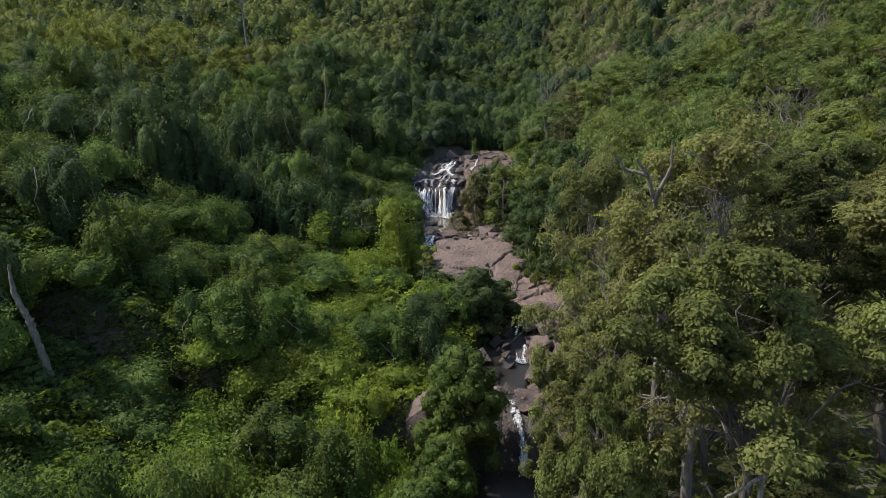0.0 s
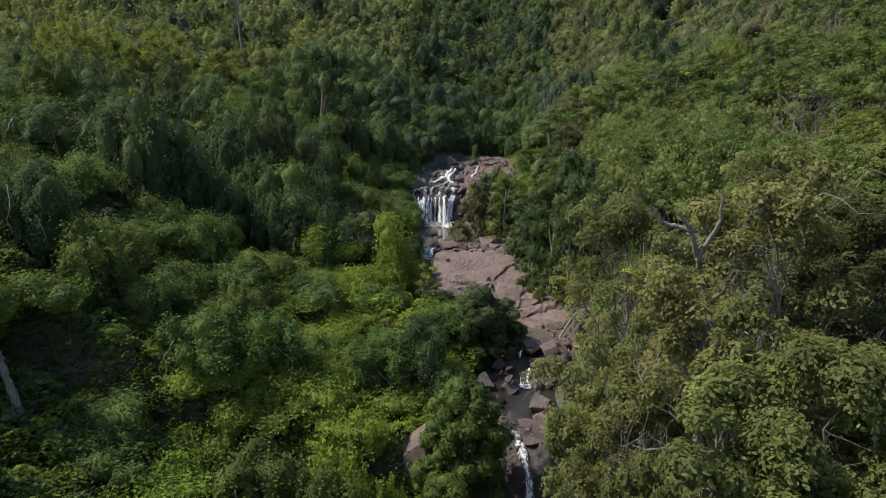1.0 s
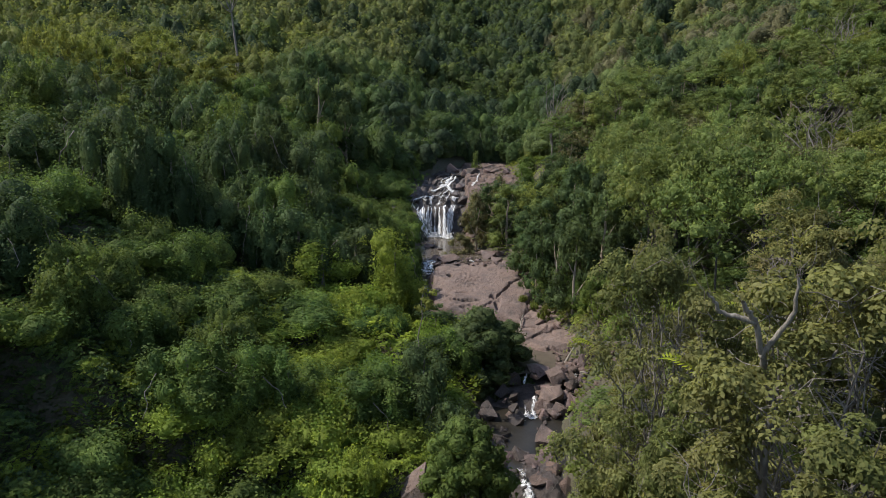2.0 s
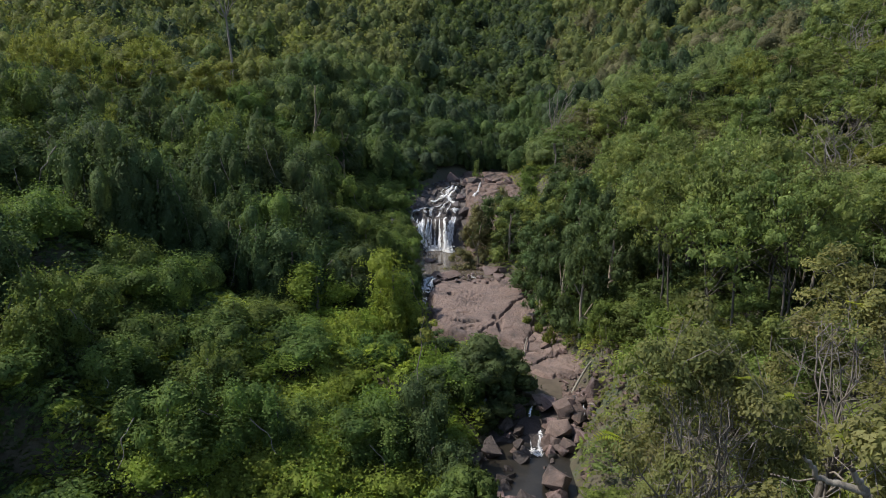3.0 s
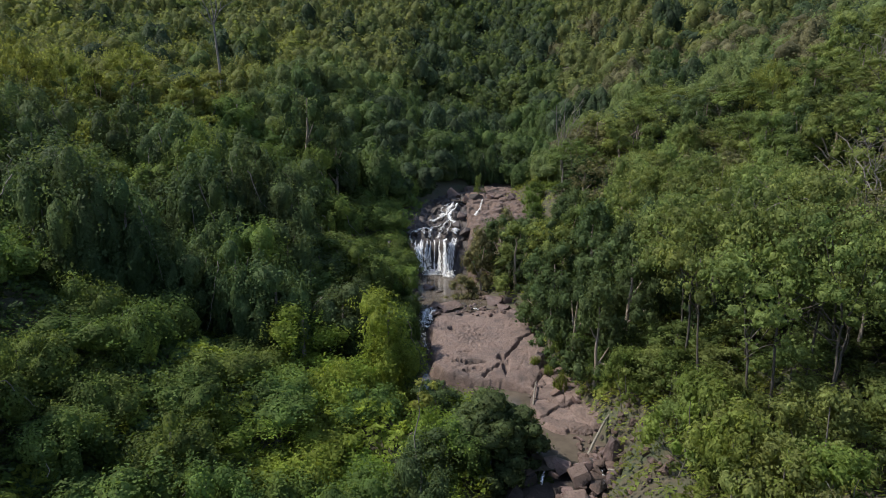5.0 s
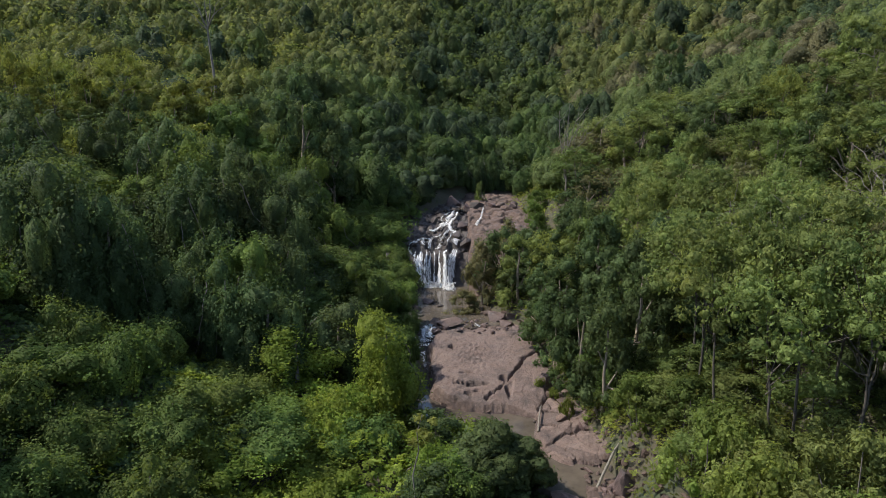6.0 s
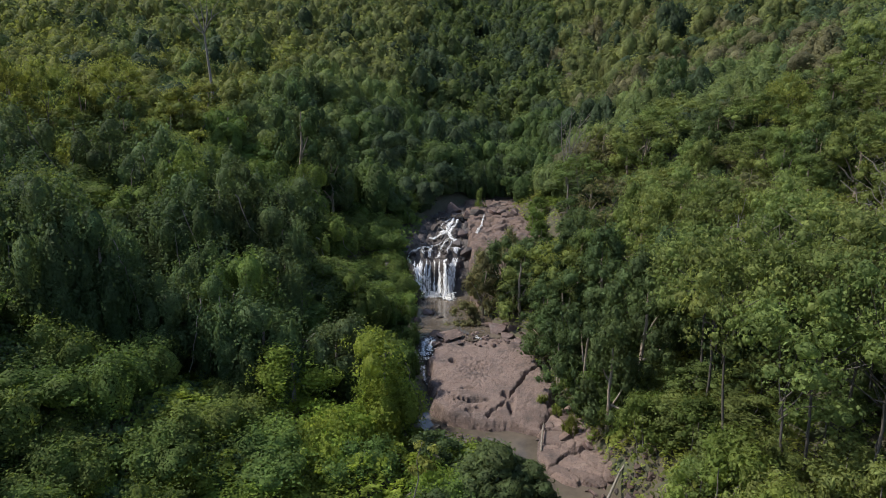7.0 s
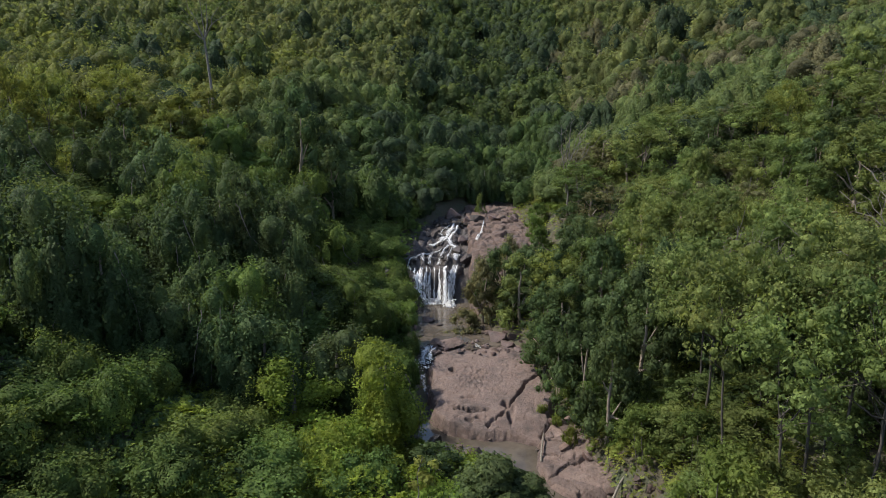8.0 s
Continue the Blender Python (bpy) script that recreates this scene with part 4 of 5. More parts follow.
def draped(r, lobes, tufts, leaves, size, loose=0.22, slim=0.36, around=11, rings=6, shell=0.78, droop=0.9):
    """Leaves in tufts over the outside of the lobes, round a dense inner mass of stems and leaves."""
    pts, outs = [], []
    weigh = np.array([l[2] * (l[4] - l[3]) for l in lobes])
    for lobe, share in zip(lobes, weigh / weigh.sum()):
        n = int(tufts * share * 1.6)
        tall = lobe[4] - lobe[3]
        u, a = r.random(n) ** 0.55, r.uniform(0, 2 * np.pi, n)
        rad = flank(lobe, u, a) + r.uniform(-0.15, 0.34, n)
        p = np.stack([lobe[0] + rad * np.cos(a), lobe[1] + rad * np.sin(a), lobe[3] + tall * u + 0.14 * r.normal(size=n)], 1)
        keep = np.ones(n, bool)
        for other in lobes:
            if other is not lobe:
                du = (p[:, 2] - other[3]) / (other[4] - other[3])
                dx, dy = p[:, 0] - other[0], p[:, 1] - other[1]
                keep &= ~((np.hypot(dx, dy) < 0.85 * flank(other, np.clip(du, 0, 1), np.arctan2(dy, dx))) & (du > 0) & (du < 1))
        pts.append(p[keep])
        outs.append(unit(np.stack([np.cos(a), np.sin(a), 0.1 + 2.6 * u**3], 1))[keep])
    p, o = np.concatenate(pts), np.concatenate(outs)
    each = np.repeat(np.arange(len(p)), leaves)
    pieces = [kites(r, p[each] + loose * r.normal(size=(len(each), 3)), o[each] + np.array([0, 0, 0.25]), size, slim, droop, 0.55)]
    if shell:
        k = np.linspace(0.0, 1.0, rings) ** 0.7 * 0.985
        for lobe in lobes:
            a = np.linspace(0, 2 * np.pi, around, endpoint=False)
            A, U = np.meshgrid(a, k)
            rad = shell * flank(lobe, U, A) * (1 + 0.06 * r.normal(size=A.shape))
            v = np.stack([lobe[0] + rad * np.cos(A), lobe[1] + rad * np.sin(A), lobe[3] + (0.5 + 0.5 * shell) * (lobe[4] - lobe[3]) * U], -1).reshape(-1, 3)
            i, m = np.arange(rings - 1)[:, None] * around, np.arange(around)[None, :]
            pieces.append((v, np.stack([i + m, i + (m + 1) % around, i + around + (m + 1) % around, i + around + m], -1).reshape(-1, 4)))
    return joined(pieces)


def vine_tree(seed, h=8.0, rx=3.2, leaf=VINE, strands=9, label="vine-smothered tree with draped bright green leaves", size=0.25, lobes=17, tufts=380):
    r = rng_of(seed)
    shape = heaps(r, lobes, rx, h)
    main = draped(r, shape, tufts, 7, size, around=7, rings=5)
    cs, rs = [], []
    for i in range(strands):
        a, q = r.uniform(0, 2 * np.pi), r.uniform(0.5, 1.0)
        m = int(r.integers(7, 13))
        zz = np.linspace(h * r.uniform(0.55, 0.9), h * r.uniform(0.02, 0.25), m)
        rr = rx * q * (0.8 + 0.3 * np.linspace(0, 1, m))
        cs.append(np.stack([rr * np.cos(a) + 0.1 * r.normal(size=m), rr * np.sin(a) + 0.1 * r.normal(size=m), zz], 1))
        rs.append(r.uniform(0.14, 0.3, m))
    hang = clumps(r, np.concatenate(cs), np.concatenate(rs), 7, size, 1.3, 0.34, -0.8, 1.6, 0, 0.38, 0.0)
    stem = tube(limb_path(r, (0, 0, -1.0), (0.3 * r.normal(), 0.3 * r.normal(), h * 0.8)), np.linspace(0.22, 0.07, 7))
    bare = []
    for i in range(3):
        a = r.uniform(0, 2 * np.pi)
        p0 = np.array([rx * 0.6 * math.cos(a), rx * 0.6 * math.sin(a), h * r.uniform(0.6, 0.8)])
        p1 = np.array([rx * 1.15 * math.cos(a + 0.4), rx * 1.15 * math.sin(a + 0.4), h * r.uniform(0.1, 0.4)])
        bare.append(tube(limb_path(r, p0, p1, 0.35, 8), np.linspace(0.05, 0.02, 8), 4))
    top = plant("vine_covered_tree", label, "tree", "vine-covered trees", stem, bare, main, GREY, leaf)
    part("hanging_vine", hang, leaf, top.children[-1])
    return top


def creeper_mound(seed, h, rx, leaf, label, name):
    """A low heap of creepers over shrubs."""
    r = rng_of(seed)
    shape = heaps(r, 8, rx * 1.1, h)
    limbs = [tube(limb_path(r, (0.3 * r.normal(), 0.3 * r.normal(), -0.6), (l[0], l[1], 0.95 * l[4]), 0.12, 5), np.linspace(0.06, 0.02, 5), 4) for l in shape[:3]]
    return plant(name, label, "shrub", "shrubs on the slopes", None, limbs, draped(r, shape, 260, 7, 0.23, 0.2, around=8, rings=4), GREY, leaf, "foliage")


def broad_tree(seed, h=9.0, rx=3.4, leaf=DEEP, label="dark green broadleaf tree with a dense rounded crown", name="broadleaf_tree", n=40, core=0.66):
    r = rng_of(seed)
    c = dome(r, n, rx * 0.86, h - 0.8, h * 0.06, 0.55)
    c[:, 2] += r.normal(size=n) * 0.25
    crown = clumps(r, c, r.uniform(0.55, 1.15, n), 62, 0.30, 0.9, 0.36, -0.7, 0.5, core, 0.6, 0.2)
    stem = tube(limb_path(r, (0, 0, -1.0), (0.4 * r.normal(), 0.4 * r.normal(), h * 0.75)), np.linspace(0.24, 0.07, 7))
    limbs = [tube(limb_path(r, (0, 0, h * r.uniform(0.2, 0.45)), p), np.linspace(0.1, 0.03, 7), 5) for p in c[n // 4::n // 4]]
    return plant(name, label, "tree", "broadleaf trees", stem, limbs, crown, BARK, leaf)


def feather_tree(seed, h=13.0, rx=4.2, leaf=FERNY, per=30, label="tall slender tree with flat feathery light green foliage"):
    r = rng_of(seed)
    n = 36
    k, ang = r.random(n), r.uniform(0, 2 * np.pi, n)
    rad = rx * np.sqrt(r.random(n))
    c = np.stack([rad * np.cos(ang), rad * np.sin(ang), h - 0.6 - 0.22 * h * (rad / rx) ** 2 - h * 0.22 * k**1.5], 1)
    crown = clumps(r, c, r.uniform(0.7, 1.5, n), 2 * per, 0.27, 0.72, 0.32, -0.5, 0.2, 0.45, 1.1, 0.1)
    mid = np.array([0.5 * r.normal(), 0.5 * r.normal(), h * 0.5])
    stem = tube(limb_path(r, (0, 0, -1.0), mid, 0.1), np.linspace(0.11, 0.07, 7), 6)
    limbs = [tube(limb_path(r, mid + np.array([0, 0, h * r.uniform(-0.1, 0.0)]), p - np.array([0, 0, 0.25]), 0.25, 6), np.linspace(0.045, 0.015, 6), 4) for p in c[::6]]
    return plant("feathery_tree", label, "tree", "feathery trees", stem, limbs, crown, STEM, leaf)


def shrub(seed, h=4.5, rx=2.6, leaf=FERNY, label="leafy light green shrub with upright shoots", name="shrub"):
    r = rng_of(seed)
    n = 34
    c = dome(r, n, rx * 0.88, h - 0.5, h * 0.12)
    c[:, 2] += r.uniform(-0.3, 0.5, n)
    crown = clumps(r, c, r.uniform(0.4, 0.95, n), 56, 0.27, 1.05, 0.24, -0.5, -0.9, 0.55, 0.6)
    limbs = [tube(limb_path(r, (0.3 * r.normal(), 0.3 * r.normal(), -0.6), p, 0.12, 5), np.linspace(0.06, 0.02, 5), 4) for p in c[::11]]
    return plant(name, label, "shrub", "shrubs on the slopes", None, limbs, crown, GREY, leaf, "foliage")


def bare_tree(seed, h=9.0, rx=3.0, twigs=46, label="leafless grey tree with fine bare twigs"):
    r = rng_of(seed)
    mid = np.array([0.3 * r.normal(), 0.3 * r.normal(), h * 0.45])
    stem = tube(limb_path(r, (0, 0, -1.0), mid), np.linspace(0.2, 0.12, 7))
    limbs = []
    for i in range(9):
        end = np.array([rx * r.normal() * 0.6, rx * r.normal() * 0.6, h * r.uniform(0.75, 1.0)])
        path = limb_path(r, mid - np.array([0, 0, h * 0.15 * r.random()]), end, 0.3)
        wood = [tube(path, np.linspace(0.09, 0.025, 7), 5)]
        for j in range(twigs // 9):
            s = path[int(r.integers(2, 7))]
            wood.append(tube(limb_path(r, s, s + np.array([r.normal(), r.normal(), abs(r.normal()) + 0.3]) * 0.9, 0.3, 4), np.linspace(0.03, 0.012, 4), 4))
        limbs.append(joined(wood))
    return plant("bare_tree", label, "tree", "bare trees", stem, limbs, None, GREY, None)


def frond(r, at, way, length=1.1):
    """One long feathered leaf: a bowed rib with leaflets in pairs."""
    k = np.linspace(0, 1, 11)[:, None]
    way = unit(np.asarray(way, float))
    rib = np.asarray(at) + way * length * k - np.array([0, 0, 0.45]) * length * k**2
    side = unit(np.cross(way, [0, 0, 1.0]))
    v, f = [], []
    for i, p in enumerate(rib[1:]):
        for s in (-1, 1):
            ax = unit(s * side + 0.5 * way - np.array([0, 0, 0.25]))
            ln = 0.34 * length * (1 - 0.5 * abs(i / 9 - 0.45))
            w = np.cross(ax, [0, 0, 1.0]) * ln * 0.13
            f.append(np.arange(4) + len(v))
            v += [p, p + ax * ln * 0.45 + w, p + ax * ln, p + ax * ln * 0.45 - w]
    return joined([(np.array(v), np.array(f)), tube(rib, np.linspace(0.012, 0.004, 11), 4)])


def leafy_near(seed, h=18.0, rx=4.2, leaves=38000, twiggy=0.0, leaf=LANCE, low=0.47, girth=0.26):
    """A tall tree close to the camera's way: thousands of narrow leaves on pale limbs."""
    r = rng_of(seed)
    tips = 24 if low > 0.6 else 32
    c = dome(r, tips, rx * 0.86, h - 0.9, h * low)
    c[:, :2] *= r.uniform(0.75, 1.15, (tips, 1))
    c[:, 2] += r.normal(size=tips) * 0.6
    bulk = r.uniform(0.55, 1.15, tips)
    each = np.repeat(np.arange(tips), 10)
    way = unit(r.normal(size=(len(each), 3)) + np.array([0, 0, 0.35]))
    sprays = c[each] + way * bulk[each, None] * r.uniform(0.55, 1.0, (len(each), 1)) * np.array([1, 1, 0.85])
    keep = 1.0 - 0.4 * twiggy
    crown = clumps(r, sprays, r.uniform(0.2, 0.5, len(each)), keep * leaves / len(each), 0.128 + 0.02 * twiggy, 0.9, 0.27, -0.35, -0.9, 0 if twiggy else 0.6, 0.42, 0.35)
    mid = np.array([0.4 * r.normal(), 0.4 * r.normal(), h * max(0.6, low - 0.03)])
    stem = tube(limb_path(r, (0, 0, -1.5), mid), np.linspace(girth, 0.6 * girth, 7))
    limbs = []
    for p in c:
        path = limb_path(r, mid - np.array([0, 0, h * 0.1 * r.random()]), p, 0.35)
        wood = [tube(path, np.linspace(0.05, 0.012, 7), 5)]
        for j in range(4 + int(12 * twiggy)):
            s = path[int(r.integers(3, 7))]
            wood.append(tube(limb_path(r, s, s + np.array([r.normal(), r.normal(), 0.4 + 0.8 * r.normal()]) * 0.75, 0.4, 5), np.linspace(0.014, 0.005, 5), 4))
        limbs.append(joined(wood))
    words = "twiggy half-dry tree with pale branches and sparse leaves" if twiggy else "tall tree with dense narrow olive-green leaves and pale limbs"
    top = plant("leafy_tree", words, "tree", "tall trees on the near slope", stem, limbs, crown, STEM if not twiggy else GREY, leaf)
    if twiggy:
        for p in c[1:14:3]:
            part("frond", frond(r, p, (p[0], p[1], 1.2 + abs(r.normal()))), FROND, top, "long yellow-green feathered leaf")
    return top


def set_down(proto, x, y, top, h, turn, wide=1.0, foot=None, sink=0.0):
    """A copy of a plant on the ground at x, y whose crown ends at the height top."""
    g = float(ground_z(x, y)) if foot is None else foot
    g -= sink
    s = max(top - g, 0.3 * h) / h
    return copy_thing(proto, pose(x, y, g, 0, 0, turn) @ Matrix.Diagonal((wide, wide, s, 1)))


def bury(protos):
    """Take away the unplaced originals."""
    for p in protos:
        for o in (*p.children_recursive, p):
            bpy.data.objects.remove(o)


VINES = [vine_tree(s) for s in (101, 102, 103, 104, 105)]
BRIGHTS = [vine_tree(s, h=9.0, rx=2.7, leaf=COVER, strands=30, lobes=6, label="vine-draped tree with hanging strands of bright green leaves") for s in (106, 107)]
CLOSES = [vine_tree(s, size=0.19, tufts=1000) for s in (108, 109)]
VINES2 = [vine_tree(s, leaf=DEEP, label="vine-smothered tree with deep green leaves") for s in (111, 112, 113)]
BROADS = [broad_tree(s) for s in (121, 122, 123, 124)]
LIGHTS = [broad_tree(s, leaf=FERNY, label="light green broadleaf tree with a loose rounded crown") for s in (127, 128, 129)]
GOLDENS = [broad_tree(s, leaf=YELLOW, label="yellow-green broadleaf tree with a loose rounded crown") for s in (130, 136)]
DRIES = [broad_tree(137, leaf=BROWN, label="olive-brown broadleaf tree with a loose rounded crown")]
ROUNDS = [broad_tree(125, n=110, core=0.88, label="dense dome-shaped dark green tree overhanging the pool"), broad_tree(126, leaf=VINE, n=110, core=0.88, label="dense olive-green tree leaning over the lower cascade")]
FEATHERS = [feather_tree(s) for s in (131, 132, 133, 134, 135)]
DRYS = [feather_tree(141, leaf=BROWN, per=20, label="slender half-dry tree with sparse olive-brown foliage")]
YELLOWS = [feather_tree(151, h=10, leaf=YELLOW, label="slender tree with yellow-green feathery foliage")]
SHRUBS = [shrub(s) for s in (161, 162, 163)]
SHRUBS2 = [shrub(s, leaf=LANCE2, label="olive-green bushy shrub with slim shoots") for s in (171, 172)]
MOUNDS = [creeper_mound(s, 2.4, 2.6, COVER, "low mound of bright green creeper leaves", "creeper_mound") for s in (181, 182, 183)]
LOWS = [creeper_mound(s, 3.6, 3.0, VINE, "low tangle of green vines over shrubs", "vine_mound") for s in (184, 185, 186)]
SHRUBS3 = [shrub(s, leaf=VINE, label="bushy mid-green shrub on the rocky bank") for s in (164, 165)]
TUFTS = [shrub(174, leaf=BROWN, label="olive-brown tuft of grass and shrub in the pool")]
BARES = [bare_tree(s) for s in (191, 192, 193)]
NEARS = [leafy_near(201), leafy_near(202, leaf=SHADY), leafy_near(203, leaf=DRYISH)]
HIGHS = [leafy_near(204, low=0.80, girth=0.13)]
NEARS2 = [leafy_near(s, twiggy=1.0, leaf=DRYISH) for s in (211, 212)]
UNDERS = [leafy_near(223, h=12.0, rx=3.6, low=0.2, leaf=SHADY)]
NEARS3 = [leafy_near(s, h=12.0, rx=3.6, low=0.2) for s in (221, 222)]

# plants that stand out, one by one: x, y, height of the top, width
taken = []


def stand(protos, h, x, y, top, wide, turn=0.0, clear=None):
    taken.append((x, y, clear if clear is not None else 2.2 * wide))
    return set_down(protos[len(taken) % len(protos)], x, y, top, h, turn + 37 * len(taken), wide)


stand(BRIGHTS, 9, -5.3, 76.8, 19.6, 1.15)
stand(BRIGHTS, 9, -13.2, 77.5, 18.2, 1.3)
stand(VINES, 8, -9.5, 84, 17.5, 0.9)
# Deep green vines; their dark leaf tint also stands in for the slope's shade.
for x, y, top, w in ((-33.5, 77.5, 33.2, 1.35), (-29.4, 77.5, 30.4, 1.1), (-37.5, 80.5, 33.0, 1.35), (-27.0, 92, 31.2, 1.25), (-26, 102.2, 33.6, 1.3), (-20, 97.6, 27.4, 1.1), (-24.6, 79.4, 24.4, 1.0), (-19.6, 79.6, 24.2, 1.0), (-17.6, 89.6, 24.2, 1.1)):
    stand(VINES2, 8, x, y, top, w)
taken.append((4.2, 69.4, 3.6))
set_down(ROUNDS[0], 3.7, 68.8, 13.1, 9, 20, 1.36, 4.4)
stand(BROADS, 9, -1.2, 72.6, 12.8, 0.75)
taken.append((1.3, 47.3, 3.0))
set_down(ROUNDS[1], 1.5, 47.3, 12.4, 9, 50, 0.98, 3.2)
taken += [(-3.2, 49.6, 6.0), (-2.8, 45.6, 5.4)]
for x, y, top, w in ((0.2, 42.6, 7.4, 0.75), (-1.6, 39.4, 6.0, 0.75), (2.2, 39.0, 4.4, 0.6)):
    taken.append((x, y, 2.0))
    set_down(ROUNDS[1], x, y, top, 9, 90 * x, w, top - 6.5)
for x, y, top, w in ((-5.2, 46.6, 5.4, 0.8), (-2.4, 44.6, 3.4, 0.7), (-5.8, 50.4, 8.2, 0.7), (-8.0, 48.0, 7.0, 0.9), (-4.2, 42.6, 3.6, 0.8)):
    set_down(MOUNDS[int(abs(x * 10)) % 3], x, y, top, 2.4, 60 * x, w)
for x, y, top, w in ((-1.9, 59.0, 13.4, 0.8), (-5.6, 57.0, 11.4, 0.9), (0.4, 56.4, 9.6, 0.65), (-1.0, 66.2, 11.6, 0.75)):
    stand(VINES2 if x > -4 else VINES, 8, x, y, top, w, clear=1.6)
for x, y, top, w in ((17.9, 72.4, 13.4, 0.6), (18.0, 75.6, 14.2, 0.7)):
    stand(SHRUBS3, 4.5, x, y, top, w, clear=1.2)
stand(GOLDENS, 9, -40.6, 138.5, 43.0, 1.0)
stand(BROADS, 9, -22.4, 127, 42.8, 1.4)
stand(BROADS, 9, -17.5, 126, 36, 1.2)
stand(BROADS, 9, 46, 158, 51, 1.3)
stand(YELLOWS, 10, 48.4, 118, 43.3, 0.85)
stand(YELLOWS, 10, -57.5, 121, 45.5, 1.0)
stand(YELLOWS, 10, -50.5, 129, 46.5, 1.0)
stand(YELLOWS, 10, -63, 118, 47, 1.0)
for x, y, top, w in ((47.7, 92.5, 34.5, 1.1), (52, 95, 36.0, 1.2), (33.3, 68.7, 29.0, 1.0), (26, 80, 29.2, 1.0), (61, 112, 46, 1.3), (20, 128, 37, 1.0), (44, 84, 32.0, 1.1)):
    stand(BARES, 9, x, y, top, w, clear=1.5)
for x, y, top, w in ((5.2, 108.0, 19.6, 0.85), (7.8, 110.4, 22.0, 1.0), (10.8, 109.4, 21.0, 1.0), (13.8, 110.5, 21.0, 0.95), (9.0, 105.2, 17.0, 0.75), (12.6, 105.0, 18.8, 0.95), (5.4, 113.0, 19.0, 0.7), (9.4, 114.5, 21.4, 0.8), (13.2, 115.2, 21.6, 0.8)):
    stand(DRIES if int(10 * x) % 3 == 1 else BROADS, 9, x, y, top, w)
for x, y, top, w in ((13.6, 84.5, 20.6, 1.0), (13.2, 93, 21, 1.05), (14.8, 78.5, 20.5, 0.9), (12.0, 98.6, 19.6, 0.85), (17.5, 89, 24, 1.1), (18.4, 82, 25.5, 1.1), (17.6, 96, 25.5, 1.1), (16.4, 103, 25.5, 1.05), (18.4, 109, 26.5, 1.0), (21.5, 86, 27, 1.1), (12.0, 88.0, 16.5, 0.75), (11.6, 91.6, 17.5, 0.75), (11.2, 95.4, 16.5, 0.7)):
    stand(BROADS, 9, x, y, top, w)
for x, y, top, w in ((20.6, 68.3, 31, 1.05), (24.5, 65.0, 31.5, 1.1), (22.0, 75, 30, 1.1), (28.5, 68, 33, 1.15), (26.5, 60.5, 30.5, 1.0)):
    stand(FEATHERS, 13, x, y, top, w)
for x, y, top, w in ((16.2, 73.6, 15.0, 0.9), (19.6, 70.6, 16.0, 0.95), (20.4, 63, 17.5, 1.0), (19.9, 66.4, 15.5, 0.9), (19.2, 58, 17.0, 1.1), (15.4, 53.0, 9.6, 0.9), (16.8, 77.4, 13.0, 0.8), (15.6, 80.6, 12.6, 0.75), (14.2, 83.6, 12.8, 0.75), (14.6, 78.6, 11.4, 0.7), (13.7, 81.6, 11.2, 0.6), (17.6, 74.0, 13.4, 0.9), (13.0, 86.8, 12.6, 0.7)):
    stand(SHRUBS3 if y > 69 else SHRUBS, 4.5, x, y, top, w)
for x, y, top, w in ((10.9, 83.6, 9.6, 0.32), (11.8, 80.6, 9.8, 0.36), (9.9, 85.6, 9.8, 0.3)):
    stand(SHRUBS2, 4.5, x, y, top, w, clear=0.6)
stand(TUFTS, 4.5, 2.6, 105.4, 13.4, 0.95, clear=1.0)
stand(SHRUBS, 4.5, 7.2, 146, 23.6, 0.45, clear=1.0)
for x, y, top, w in ((15.2, 131.0, 21.8, 0.9), (16.4, 136.5, 23.0, 0.9), (15.6, 126.6, 20.6, 0.8)):
    stand(SHRUBS3, 4.5, x, y, top, w)

for x, y, top, w in ((-11.8, 27.6, 14.6, 0.95), (-15.6, 28.0, 14.4, 0.95)):
    stand(CLOSES, 8, x, y, top, w)
for x, y, top, w in ((-20.5, 39.0, 6.2, 1.0), (-17.5, 36.0, 4.6, 1.0), (-15.0, 40.5, 5.2, 1.0), (-13.5, 34.5, 3.4, 1.0), (-18.5, 43.5, 7.6, 1.0), (-11.5, 38.5, 3.6, 0.9), (-22.0, 46.0, 9.2, 1.0)):
    stand(MOUNDS if x > -19 else LOWS, 2.4 if x > -19 else 3.6, x, y, top, w)
for x, y, top, w in ((18.4, 142.0, 24.2, 0.9), (18.6, 137.0, 23.4, 0.7), (19.6, 132.6, 23.6, 0.7)):
    stand(SHRUBS2, 4.5, x, y, top, w)
taken += [(-28.4, 43.0, 5.0), (-25.4, 38.4, 4.5), (-22.0, 33.0, 4.0), (-19.0, 29.0, 4.0), (-31.5, 47.5, 4.0)]
for x, y, top, w in ((-9.4, 111, 14.5, 0.7), (-11.0, 116, 16.5, 0.8), (-12.0, 121, 18.5, 0.8), (-9.4, 127, 21.0, 0.75), (-6.9, 132.6, 22.5, 0.75), (-6.4, 138, 24.5, 0.85), (-3.6, 144, 26.5, 0.9), (-0.2, 149.5, 26.5, 0.9),
                     (3.6, 153.5, 27.0, 0.9), (-8.4, 105, 16.5, 0.75), (-8.2, 99, 13.6, 0.6), (-7.8, 93, 12.8, 0.6), (-6.6, 87.5, 11.4, 0.5)):
    stand(VINES2 if y > 146 else VINES, 8, x, y, top, w)
for x, y, top, w in ((2.0, 152.5, 27.5, 0.85), (6.0, 154.0, 28, 0.85), (9.6, 157.5, 29, 0.9), (-2.6, 147.5, 27.5, 0.85), (-6.8, 142, 28, 0.95)):
    stand(VINES2, 8, x, y, top, w)
